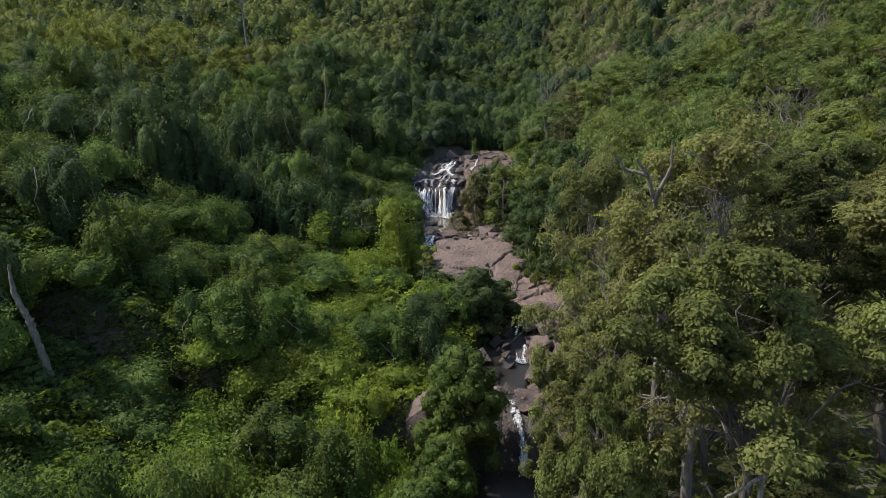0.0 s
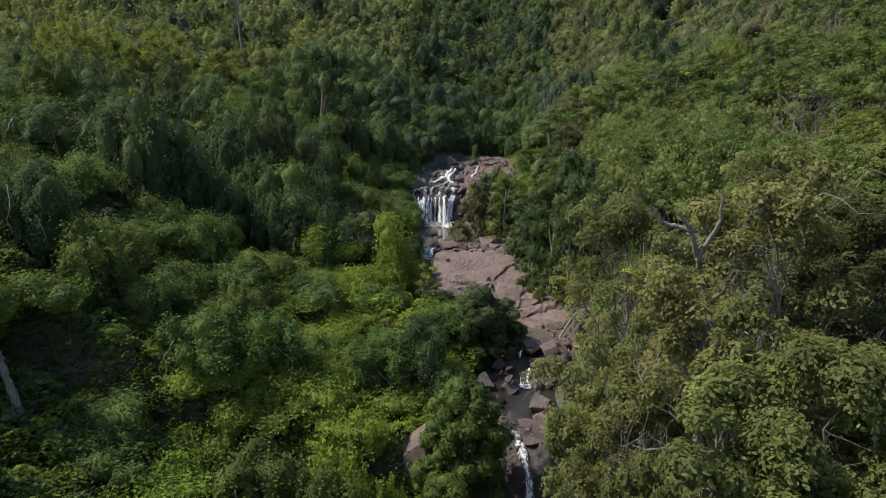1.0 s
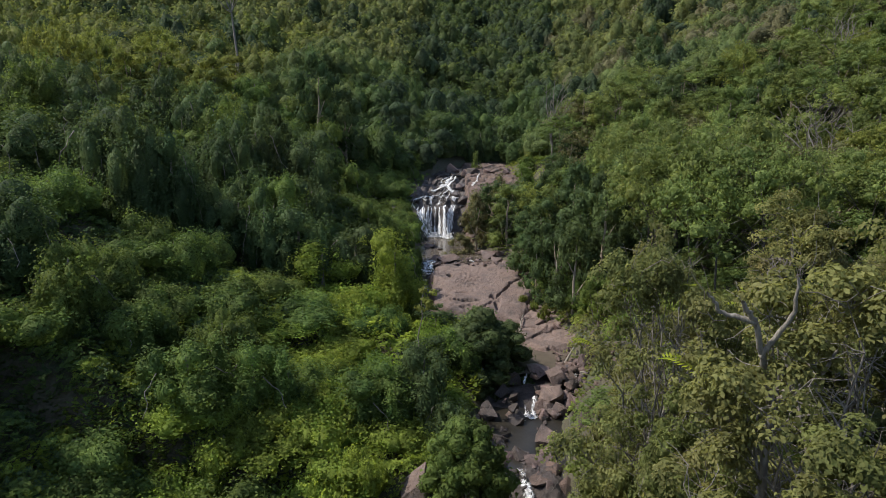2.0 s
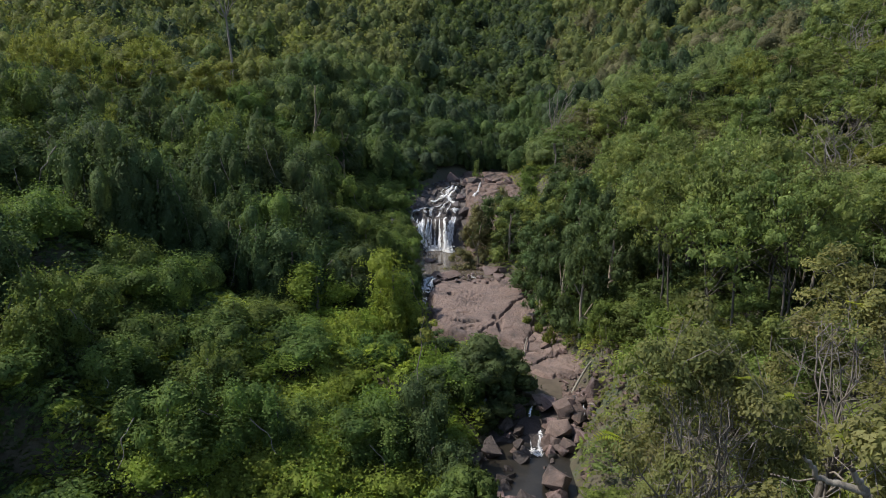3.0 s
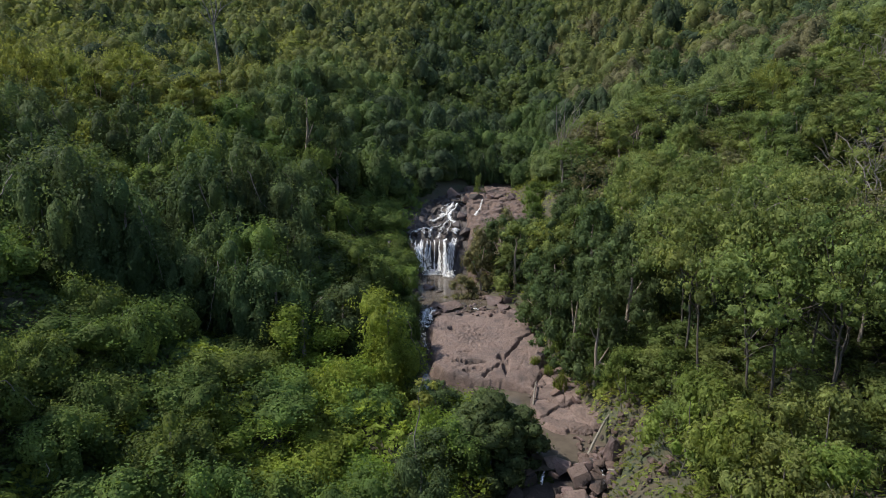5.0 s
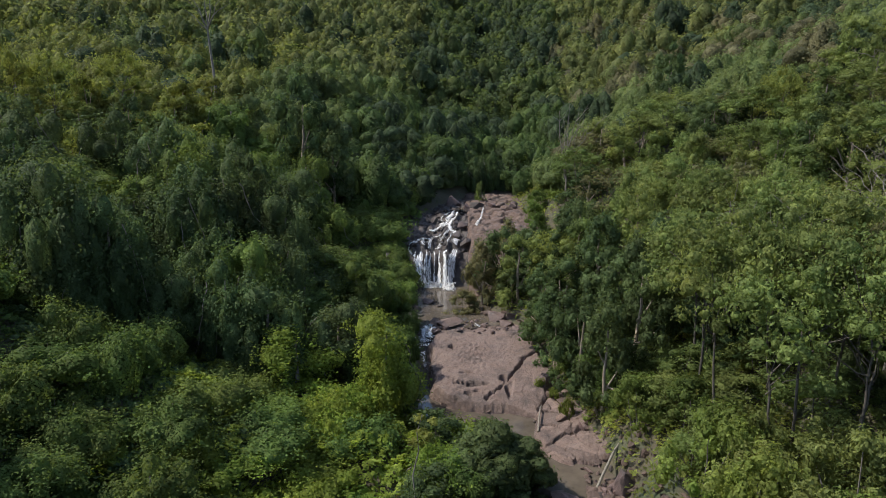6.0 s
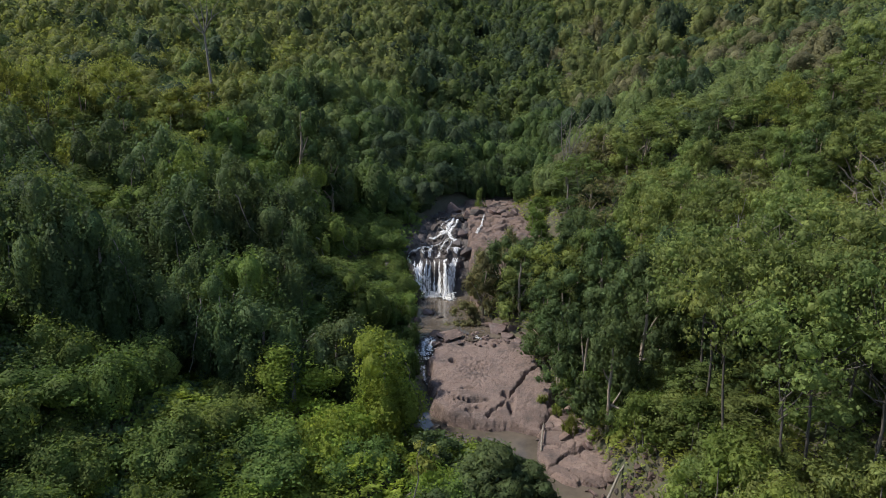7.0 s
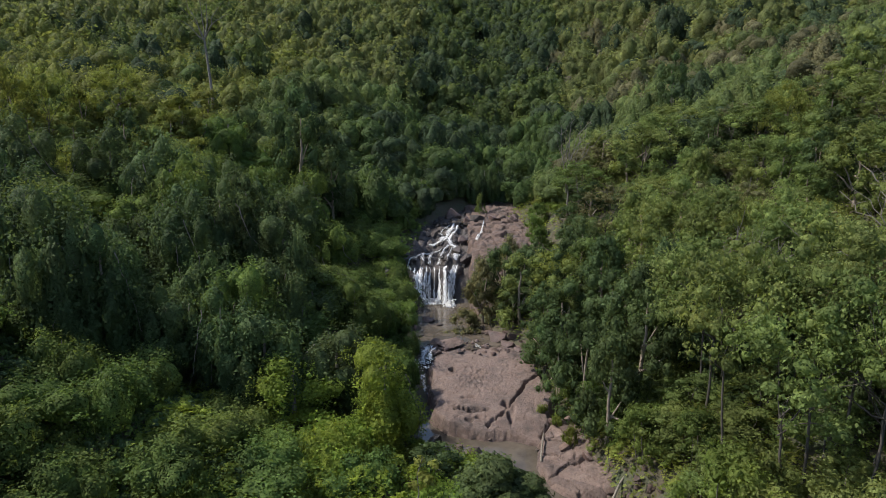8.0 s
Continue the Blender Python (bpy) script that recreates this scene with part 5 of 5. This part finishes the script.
for x, y, top, w in ((20.4, 128.0, 24.6, 0.7), (19.6, 121.0, 23.5, 0.7), (20.4, 149, 28, 0.9), (20.6, 140, 28.5, 0.9), (21.6, 133, 28.0, 0.95), (21.6, 125, 27.0, 0.9), (19.8, 117, 24.5, 0.8), (14.5, 158, 29.0, 0.8), (18.4, 113.0, 23.0, 0.8)):
    stand(BROADS, 9, x, y, top, w)

# the tall trees on the near slope
for i, (x, y, top, w) in enumerate(((7.2, 15.5, 26.6, 0.95), (12.6, 22.5, 28.8, 1.0), (13.2, 17.5, 28.6, 1.05), (14.2, 25.0, 28.8, 1.1), (19.6, 21.0, 29.2, 1.1), (21.5, 29.0, 28.8, 1.1), (25.5, 23.0, 29.5, 1.1))):
    taken.append((x, y, 3.2))
    set_down(HIGHS[0] if i == 0 else NEARS[i % 3], x, y, top, 18.0, 50 * i, w)
for i, (x, y, top, w) in enumerate(((7.9, 20.6, 29.5, 1.0), (7.6, 28.5, 28.6, 0.9), (14.6, 33.0, 28.6, 1.0), (10.6, 36.4, 24.0, 0.95), (20.4, 36.6, 26.0, 1.0))):
    taken.append((x, y, 3.2))
    set_down(NEARS2[i % 2], x, y, top, 18.0, 70 * i, w)

for i, (x, y, top, w) in enumerate(((5.2, 18.6, 22.5, 0.66), (6.6, 25.0, 23.5, 0.95), (8.2, 32.0, 21.0, 1.0), (10.4, 39.0, 16.5, 0.95), (13.2, 45.0, 12.5, 0.9))):
    taken.append((x, y, 2.6))
    set_down(NEARS3[i % 2], x, y, top, 12.0, 80 * i, w)

# Added understorey; its dark leaf colour stands in for the hollow's shade.
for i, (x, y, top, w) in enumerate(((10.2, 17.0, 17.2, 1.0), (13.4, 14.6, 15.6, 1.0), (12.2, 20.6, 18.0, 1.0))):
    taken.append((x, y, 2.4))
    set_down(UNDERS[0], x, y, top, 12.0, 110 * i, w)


def free(x, y, gap=0.75):
    return all(math.hypot(x - a, y - b) > c * gap for a, b, c in taken)


def scatter(x0, x1, y0, y1, step, seed):
    r = rng_of(seed)
    for gy_ in np.arange(y0, y1, step):
        for gx_ in np.arange(x0, x1, step):
            x, y = gx_ + r.uniform(-0.42, 0.42) * step, gy_ + r.uniform(-0.42, 0.42) * step
            if abs(x) < 0.70 * y + 12:
                yield float(x), float(y), r


# left slope
for x, y, r in scatter(-90, 4, 20, 134, 5.0, 301):
    d = float(stream_x(y) - half_width(y)) - x
    if d < 1.2 or not free(x, y):
        if d > 3 and y < 46 and x < -14 and math.hypot(x + 27.0, y - 41.5) > 3.4:
            set_down(MOUNDS[int(r.integers(3))], x, y, float(ground_z(x, y)) + r.uniform(1.2, 2.4), 2.4, r.uniform(0, 360), r.uniform(1.1, 1.4))
        continue
    g = float(ground_z(x, y))
    if d < 15 and 44 < y < 76 and r.random() < 0.85:
        set_down(MOUNDS[int(r.integers(3))], x, y, g + r.uniform(1.2, 3.4), 2.4, r.uniform(0, 360), r.uniform(1.0, 1.4))
        continue
    low = 0.5 if d < 12 and 106 < y < 130 else 0.65 if d < 6 else 0.7 if d < 26 and 34 < y < 76 else 1.0
    rich = float(along(y, 74, 1.0, 77, 1.45, 104, 1.45, 125, 1.2)) if d > 14 else 1.0
    high = r.random() < 0.5 and not (60 < y < 75 and d > 15)
    tall = (r.uniform(6.0, 9.0) if high else r.uniform(2.6, 4.6)) * low * rich
    broad = r.uniform(1.0, 1.4) if y > 76 else r.uniform(0.85, 1.15) if high else r.uniform(0.95, 1.25)
    broad = min(broad, max(0.4, (d + 0.4) / 3.4))
    pick = r.random()
    if x < -36 and y > 110 and pick < 0.9:
        set_down(LIGHTS[int(r.integers(3))] if pick > 0.5 else GOLDENS[int(r.integers(2))], x, y, g + max(tall, 6.0), 9, r.uniform(0, 360), r.uniform(0.8, 1.05))
    elif not high and y < 90 or d < 12 and 106 < y < 130:
        set_down(LOWS[int(r.integers(3))], x, y, g + max(tall, 2.4), 3.6, r.uniform(0, 360), broad)
    elif pick < (0.92 if y < 76 and d < 30 else 0.35 if d > 14 and y < 112 else 0.74):
        set_down(VINES[int(r.integers(5))], x, y, g + tall, 8, r.uniform(0, 360), broad)
    # More deep vines upslope: dark tint puts the shade of steep faces into colour.
    elif pick < 0.96 or y < 90:
        set_down(VINES2[int(r.integers(3))], x, y, g + tall, 8, r.uniform(0, 360), broad)
    else:
        set_down(BROADS[int(r.integers(4))], x, y, g + tall * 1.1, 9, r.uniform(0, 360), r.uniform(0.75, 1.1))

for x, y, r in scatter(-18, 0, 40, 66, 3.3, 305):
    if float(stream_x(y) - half_width(y)) - x > 1.2 and free(x, y, 0.5):
        set_down(MOUNDS[int(r.integers(3))], x, y, float(ground_z(x, y)) + r.uniform(1.2, 2.6), 2.4, r.uniform(0, 360), r.uniform(0.9, 1.2))

# shrubs under the trees of the right slope
for x, y, r in scatter(14, 48, 60, 96, 4.5, 303):
    if x - float(stream_x(y) + half_width(y)) > 4.2 and free(x, y, 0.4):
        set_down(SHRUBS[int(r.integers(3))], x, y, float(ground_z(x, y)) + (r.uniform(2.0, 3.6) if y < 86 else r.uniform(3.0, 6.5)), 4.5, r.uniform(0, 360), r.uniform(0.9, 1.25))

for x, y, r in scatter(-92, -36, 108, 134, 6.0, 304):
    if r.random() < 0.4:
        set_down(GOLDENS[int(r.integers(2))], x + 2.0, y + 2.5, float(ground_z(x, y)) + r.uniform(6.5, 9.0), 9, r.uniform(0, 360), r.uniform(0.8, 1.0))
    if free(x, y, 0.4):
        set_down(SHRUBS[int(r.integers(3))], x, y, float(ground_z(x, y)) + r.uniform(3.5, 6.5), 4.5, r.uniform(0, 360), r.uniform(1.0, 1.35))

# right slope
for x, y, r in scatter(8, 98, 36, 134, 4.9, 302):
    d = x - float(stream_x(y) + half_width(y))
    if d < 1.5 or not free(x, y, 0.7) or (x < 20 and 112 < y < 144) or (x < 20 and 64 < y < 92):
        continue
    g = float(ground_z(x, y))
    pick = r.random()
    if y < 62 and x < 40:
        protos = SHRUBS if pick < 0.6 else SHRUBS2
        set_down(protos[int(r.integers(len(protos)))], x, y, g + (r.uniform(5.0, 7.5) if d > 6 else r.uniform(2.0, 3.2)), 4.5, r.uniform(0, 360), min(r.uniform(1.1, 1.45), max(0.4, (d + 0.3) / 2.7)))
        continue
    tall = r.uniform(8.0, 14.0) * (1.15 if d < 25 and y < 100 else 0.9)
    if d < 24 and y < 86:
        if y > 66:
            set_down(BROADS[int(r.integers(4))], x + 1.5, y + 1.0, g + r.uniform(5.0, 8.0), 9, r.uniform(0, 360), r.uniform(0.7, 0.9))
        set_down(DRYS[0] if pick < 0.15 else FEATHERS[int(r.integers(5))], x, y, g + 1.1 * tall, 13, r.uniform(0, 360), r.uniform(0.9, 1.15))
    elif pick < 0.42:
        set_down(LIGHTS[int(r.integers(3))], x, y, g + tall * 0.9, 9, r.uniform(0, 360), r.uniform(0.85, 1.15))
    elif pick < 0.72:
        set_down(FEATHERS[int(r.integers(5))], x, y, g + tall, 13, r.uniform(0, 360), r.uniform(0.85, 1.15))
    elif pick < 0.82:
        set_down(DRYS[0], x, y, g + tall, 13, r.uniform(0, 360), r.uniform(0.8, 1.0))
    elif pick < 0.95:
        set_down(BROADS[int(r.integers(4))], x, y, g + tall * 0.85, 9, r.uniform(0, 360), r.uniform(0.85, 1.1))
    else:
        set_down(YELLOWS[0], x, y, g + tall * 0.9, 10, r.uniform(0, 360), r.uniform(0.7, 0.95))

bury(CLOSES + SHRUBS3 + TUFTS + DRIES + BRIGHTS + VINES + VINES2 + BROADS + LIGHTS + GOLDENS + ROUNDS + FEATHERS + DRYS + YELLOWS + SHRUBS + SHRUBS2 + MOUNDS + LOWS + BARES + HIGHS + UNDERS + NEARS + NEARS2 + NEARS3)


# ---- single trunks and logs ----
def tall_pale_tree():
    r = rng_of(401)
    top = new("tall_tree")
    g = float(ground_z(-41, 145))
    top.location = (-41, 145, g)
    fork = np.array([-1.1, 0, 51 - g])
    part("trunk", tube(limb_path(r, (0, 0, -1), fork, 0.03), np.linspace(0.30, 0.17, 7)), PALE, top, "straight pale bare trunk", True)
    tips = np.array([(-4.6, 0.5, 6.0), (-2.8, -1.0, 7.6), (-1.0, 1.0, 8.8), (1.6, -0.6, 8.2), (3.4, 0.8, 6.6), (4.6, -0.4, 4.4), (-4.0, -0.8, 3.4), (0.6, 1.4, 5.6)]) + fork
    for p in tips:
        part("limb", tube(limb_path(r, fork, p, 0.2), np.linspace(0.12, 0.03, 7), 5), PALE, top, smooth=True)
    each = np.repeat(np.arange(len(tips)), 7)
    sprays = tips[each] + r.normal(size=(len(each), 3)) * np.array([1.1, 1.0, 0.7])
    part("crown", clumps(r, sprays, r.uniform(0.4, 0.9, len(each)), 60, 0.3, 0.6, core=0.4), FERNY, top, "loose feathery light green leaves")
    tagged(top, "tall emergent tree with a straight pale trunk and loose crown", "tree")


tall_pale_tree()


def snag():
    r = rng_of(402)
    top = new("dead_tree")
    g = float(ground_z(-28.4, 44))
    top.location = (-27.9, 44, g)
    p = np.array([(0, 0, -0.5), (0, 0, 10.5 - g), (-0.5, 0, 13 - g), (-0.95, 0, 14.9 - g), (-1.3, 0, 16.0 - g), (-1.9, 0, 17.4 - g), (-2.0, 0, 19.6 - g)])
    k = np.linspace(0, 6, 40)
    path = np.stack([np.interp(k, np.arange(7), p[:, i]) for i in range(3)], 1) + 0.025 * r.normal(size=(40, 3))
    girth = np.interp(k, np.arange(7), (0.34, 0.29, 0.26, 0.24, 0.22, 0.17, 0.08)) * (1 + 0.07 * r.normal(size=40))
    trunk = tube(path, girth, 11)
    trunk = (trunk[0] + 0.018 * r.normal(size=trunk[0].shape), trunk[1])
    part("trunk", trunk, PALE, top, smooth=True)
    part("broken_limb", tube([(-0.95, 0, 14.9 - g), (-0.75, -0.2, 15.5 - g), (-0.6, -0.25, 15.8 - g)], (0.12, 0.09, 0.05), 6), PALE, top, smooth=True)
    tagged(top, "bare dead tree trunk, pale and slightly crooked", "dead tree")


snag()


def dead_stem(stem, girth, limbs, label, seed):
    """A dead stem that stands among the living trees: a bent trunk and a few broken limbs."""
    r = rng_of(seed)
    top = new("dead_tree")
    foot = np.array([stem[0][0], stem[0][1], float(ground_z(stem[0][0], stem[0][1]))])
    top.location = tuple(foot)
    p = np.array([(stem[0][0], stem[0][1], foot[2] - 0.4), *stem[1:]], float) - foot
    k = np.linspace(0, len(p) - 1, 8 * len(p))
    path = np.stack([np.interp(k, np.arange(len(p)), p[:, i]) for i in range(3)], 1) + 0.012 * r.normal(size=(len(k), 3))
    trunk = part("trunk", tube(path, np.linspace(girth, 0.35 * girth, len(k)), 8), PALE, top, smooth=True)
    for line in limbs:
        q = np.array(line, float) - foot
        k = np.linspace(0, len(q) - 1, 6 * len(q))
        path = np.stack([np.interp(k, np.arange(len(q)), q[:, i]) for i in range(3)], 1) + 0.01 * r.normal(size=(len(k), 3))
        part("broken_limb", tube(path, np.linspace(0.6 * girth, 0.18 * girth, len(k)), 6), PALE, trunk, smooth=True)
    return tagged(top, label, "dead tree")


dead_stem([(7.6, 21.4, 0), (7.3, 21.2, 20.0), (7.2, 20.9, 25.8), (6.7, 20.5, 27.0), (6.3, 20.2, 28.0), (5.9, 20.0, 28.5)], 0.12,
          [[(6.6, 20.4, 27.2), (6.9, 19.9, 28.3), (6.8, 19.7, 29.1)], [(6.3, 20.2, 28.0), (5.6, 20.3, 28.2), (5.2, 20.1, 28.7)], [(7.2, 20.9, 25.9), (7.9, 20.3, 26.9), (8.3, 20.2, 27.9)]],
          "broken dead tree with a pale crooked trunk among leafy crowns", 404)
dead_stem([(7.9, 14.2, 0), (7.8, 14.2, 18.0), (7.6, 14.2, 21.2), (7.9, 14.2, 22.2), (7.7, 14.2, 23.4)], 0.09,
          [[(7.6, 14.2, 21.4), (7.0, 13.9, 21.3), (6.4, 13.8, 21.0), (6.0, 13.7, 21.6)], [(7.9, 14.2, 22.2), (8.2, 14.0, 22.9)]],
          "thin dead tree with a pale bent stem under leafy crowns", 405)


def sapling(x, y, top_z, seed):
    r = rng_of(seed)
    top = new("sapling")
    g = float(ground_z(x, y))
    top.location = (x, y, g)
    h = top_z - g
    part("trunk", tube(limb_path(r, (0, 0, -0.3), (0.1, 0, h), 0.16), np.linspace(0.07, 0.03, 7), 6), PALE, top, "thin pale stem", True)
    c = np.array([(0.1, 0, h - 0.3 - 0.35 * i) for i in range(6)]) + 0.25 * r.normal(size=(6, 3))
    part("crown", clumps(r, c, np.full(6, 0.45), 30, 0.32), YELLOW, top, "small yellow-green tuft of leaves")
    tagged(top, "slim sapling with a pale stem and yellow-green leaves", "sapling")


sapling(-1.7, 62, 17.3, 403)


def log(name, a, b, r0, r1, seed, label):
    r = rng_of(seed)
    top = new(name, mesh_of(name, *tube(limb_path(r, a, b, 0.05), np.linspace(r0, r1, 7), 8), PALE, True))
    return tagged(top, label, "log")


log("fallen_log", (12.2, 69.6, 7.2), (15.8, 74.8, 8.9), 0.13, 0.08, 411, "pale fallen log leaning across rocks by the pool")
log("fallen_log", (8.7, 78.1, 7.75), (9.6, 82.3, 8.35), 0.09, 0.06, 412, "pale driftwood pole lying on the granite shelf")
log("fallen_log", (13.2, 66.6, 7.6), (14.8, 63.8, 8.0), 0.10, 0.05, 413, "thin pale driftwood branch among boulders")

# ---- undergrowth and far woods ----
def carpet(name, label, material, x0, x1, y0, y1, count, size, lift, keep, seed):
    """Leaves of low plants over the uneven ground."""
    r = rng_of(seed)
    x, y = r.uniform(x0, x1, count), r.uniform(y0, y1, count)
    d = np.maximum(stream_x(y) - half_width(y) - x, x - stream_x(y) - half_width(y))
    ok = (d > 0.3) & (np.abs(x) < 0.7 * y + 10) & keep(x, y, d)
    x, y = x[ok], y[ok]
    lump = np.maximum(rolling(x, y, 0.9, seed), rolling(x, y, 1.7, seed + 1))
    at = np.stack([x, y, ground_z(x, y) + lift * (0.7 + lump) + r.uniform(0.0, 0.35, len(x))], 1)
    out = np.stack([0.5 * np.sin(x * 1.9 + seed), 0.5 * np.sin(y * 1.7), np.ones(len(x))], 1)
    return tagged(new(name, mesh_of(name, *kites(r, at, out, size, 0.38), material)), label, "undergrowth", kind="stuff")


def off_rock(x, y, d):
    return ~((x > 3) & (x < 16.5) & (y > 112) & (y < 128)) & ~((x > 3) & (x < 11.5) & (y > 112) & (y < 141)) & ~((x > 0) & (x < 13.0) & (y > 72) & (y < 86))


carpet("creeper_carpet", "bright green carpet of creepers over the bank", COVER, -34, 6, 26, 80, 68000, 0.52, 0.9, lambda x, y, d: (d < 26) & (x < stream_x(y)), 501)
carpet("undergrowth", "tangled green vines over the steep near bank", VINE, -46, -8, 18, 62, 36000, 0.50, 1.0, lambda x, y, d: (d > 16) & (x < stream_x(y)), 502)
carpet("undergrowth", "low leafy green undergrowth on the forest floor", VINE, -80, 4, 18, 136, 52000, 0.72, 0.6, lambda x, y, d: (x < stream_x(y)) & ~((d < 20) & (y > 42) & (y < 78)), 503)
carpet("undergrowth", "low leafy olive-green undergrowth on the slope", LANCE2, 4, 84, 10, 150, 60000, 0.50, 0.6, off_rock, 505)


# Deep leaf tint puts the bank's shade into the ground cover's colour.
carpet("undergrowth", "deep green leaves over the bank, shade put in their colour", DEEP, -48, -14, 28, 78, 26000, 0.45, 0.9, lambda x, y, d: (x < stream_x(y)) & (d > 12), 507)
carpet("undergrowth", "leafy light green undergrowth along the rocky bank", LANCE2, 12.5, 26, 54, 92, 15000, 0.42, 0.7, lambda x, y, d: (d > 1.0) & ~((x < 17) & (y > 58) & (y < 74)), 506)


def far_template(seed, lobes, tufts, leaves, size, around, rings):
    r = rng_of(seed)
    return draped(r, heaps(r, lobes, 3.9, 6.6, 0.6), tufts, leaves, size, 0.4, 0.38, around, rings, 0.86)


def woods(name, label, material, spots, templates, seed, stretch):
    r = rng_of(seed)
    pieces = []
    for x, y, z, s, t in spots:
        v, f = templates[t % len(templates)]
        a = r.uniform(0, 2 * np.pi)
        c, q = math.cos(a) * s, math.sin(a) * s
        w = np.empty_like(v)
        w[:, 0], w[:, 1], w[:, 2] = v[:, 0] * c - v[:, 1] * q + x, v[:, 0] * q + v[:, 1] * c + y, v[:, 2] * s * r.uniform(*stretch) + z
        pieces.append((w, f))
    return tagged(new(name, mesh_of(name, *joined(pieces), material)), label, "woods", kind="stuff")


NEARER = [far_template(s, 7, 100, 4, 0.38, 6, 4) for s in range(601, 607)]
FARTHER = [far_template(s, 5, 45, 3, 0.75, 6, 4) for s in range(611, 617)]
r = rng_of(502)
sets = {"dark": [], "light": [], "dry": [], "vine": [], "sunny": []}
sets2 = {"dark": [], "light": [], "dry": [], "vine": [], "sunny": []}
y = 134.0
while y < 470:
    step = 5.3 if y < 200 else 7.2
    for x in np.arange(-0.72 * y - 15, 0.72 * y + 15, step):
        px, py = x + r.uniform(-0.45, 0.45) * step, y + r.uniform(-0.45, 0.45) * step
        if abs(px - stream_x(py)) < half_width(py) + 1.0 and py < 158 or (-43.5 < px < -39 and 141 < py < 148) or (6 < px < 18.5 and py < 150):
            continue
        s = r.uniform(0.75, 1.4) * (1.25 if py > 200 else 1.0)
        right = px - stream_x(py)
        pick = r.random()
        if right > 12 + 0.1 * (py - 150):
            kind = "light" if pick < 0.62 else "dry" if pick < 0.78 else "dark"
        elif right < -28:
            kind = "sunny" if pick < 0.7 and px < -36 and py < 230 else "light" if pick < 0.78 else "vine" if pick < 0.92 else "dark"
        else:
            kind = "vine" if pick < 0.6 else "dark"
        (sets if py < 200 else sets2)[kind].append((px, py, float(ground_z(px, py)) - 0.5, s, int(r.integers(5))))
    y += step
for kind, mat_, words in (("dark", HAZED["deep"], "dark green broadleaf forest on the far slope"), ("light", HAZED["ferny"], "light green feathery forest on the far slope"),
                          ("sunny", HAZED["yellow"], "yellow-green light forest high on the slope"), ("dry", HAZED["dry"], "olive-brown half-dry trees in the far forest"), ("vine", HAZED["vine"], "deep green vine-covered forest in the valley")):
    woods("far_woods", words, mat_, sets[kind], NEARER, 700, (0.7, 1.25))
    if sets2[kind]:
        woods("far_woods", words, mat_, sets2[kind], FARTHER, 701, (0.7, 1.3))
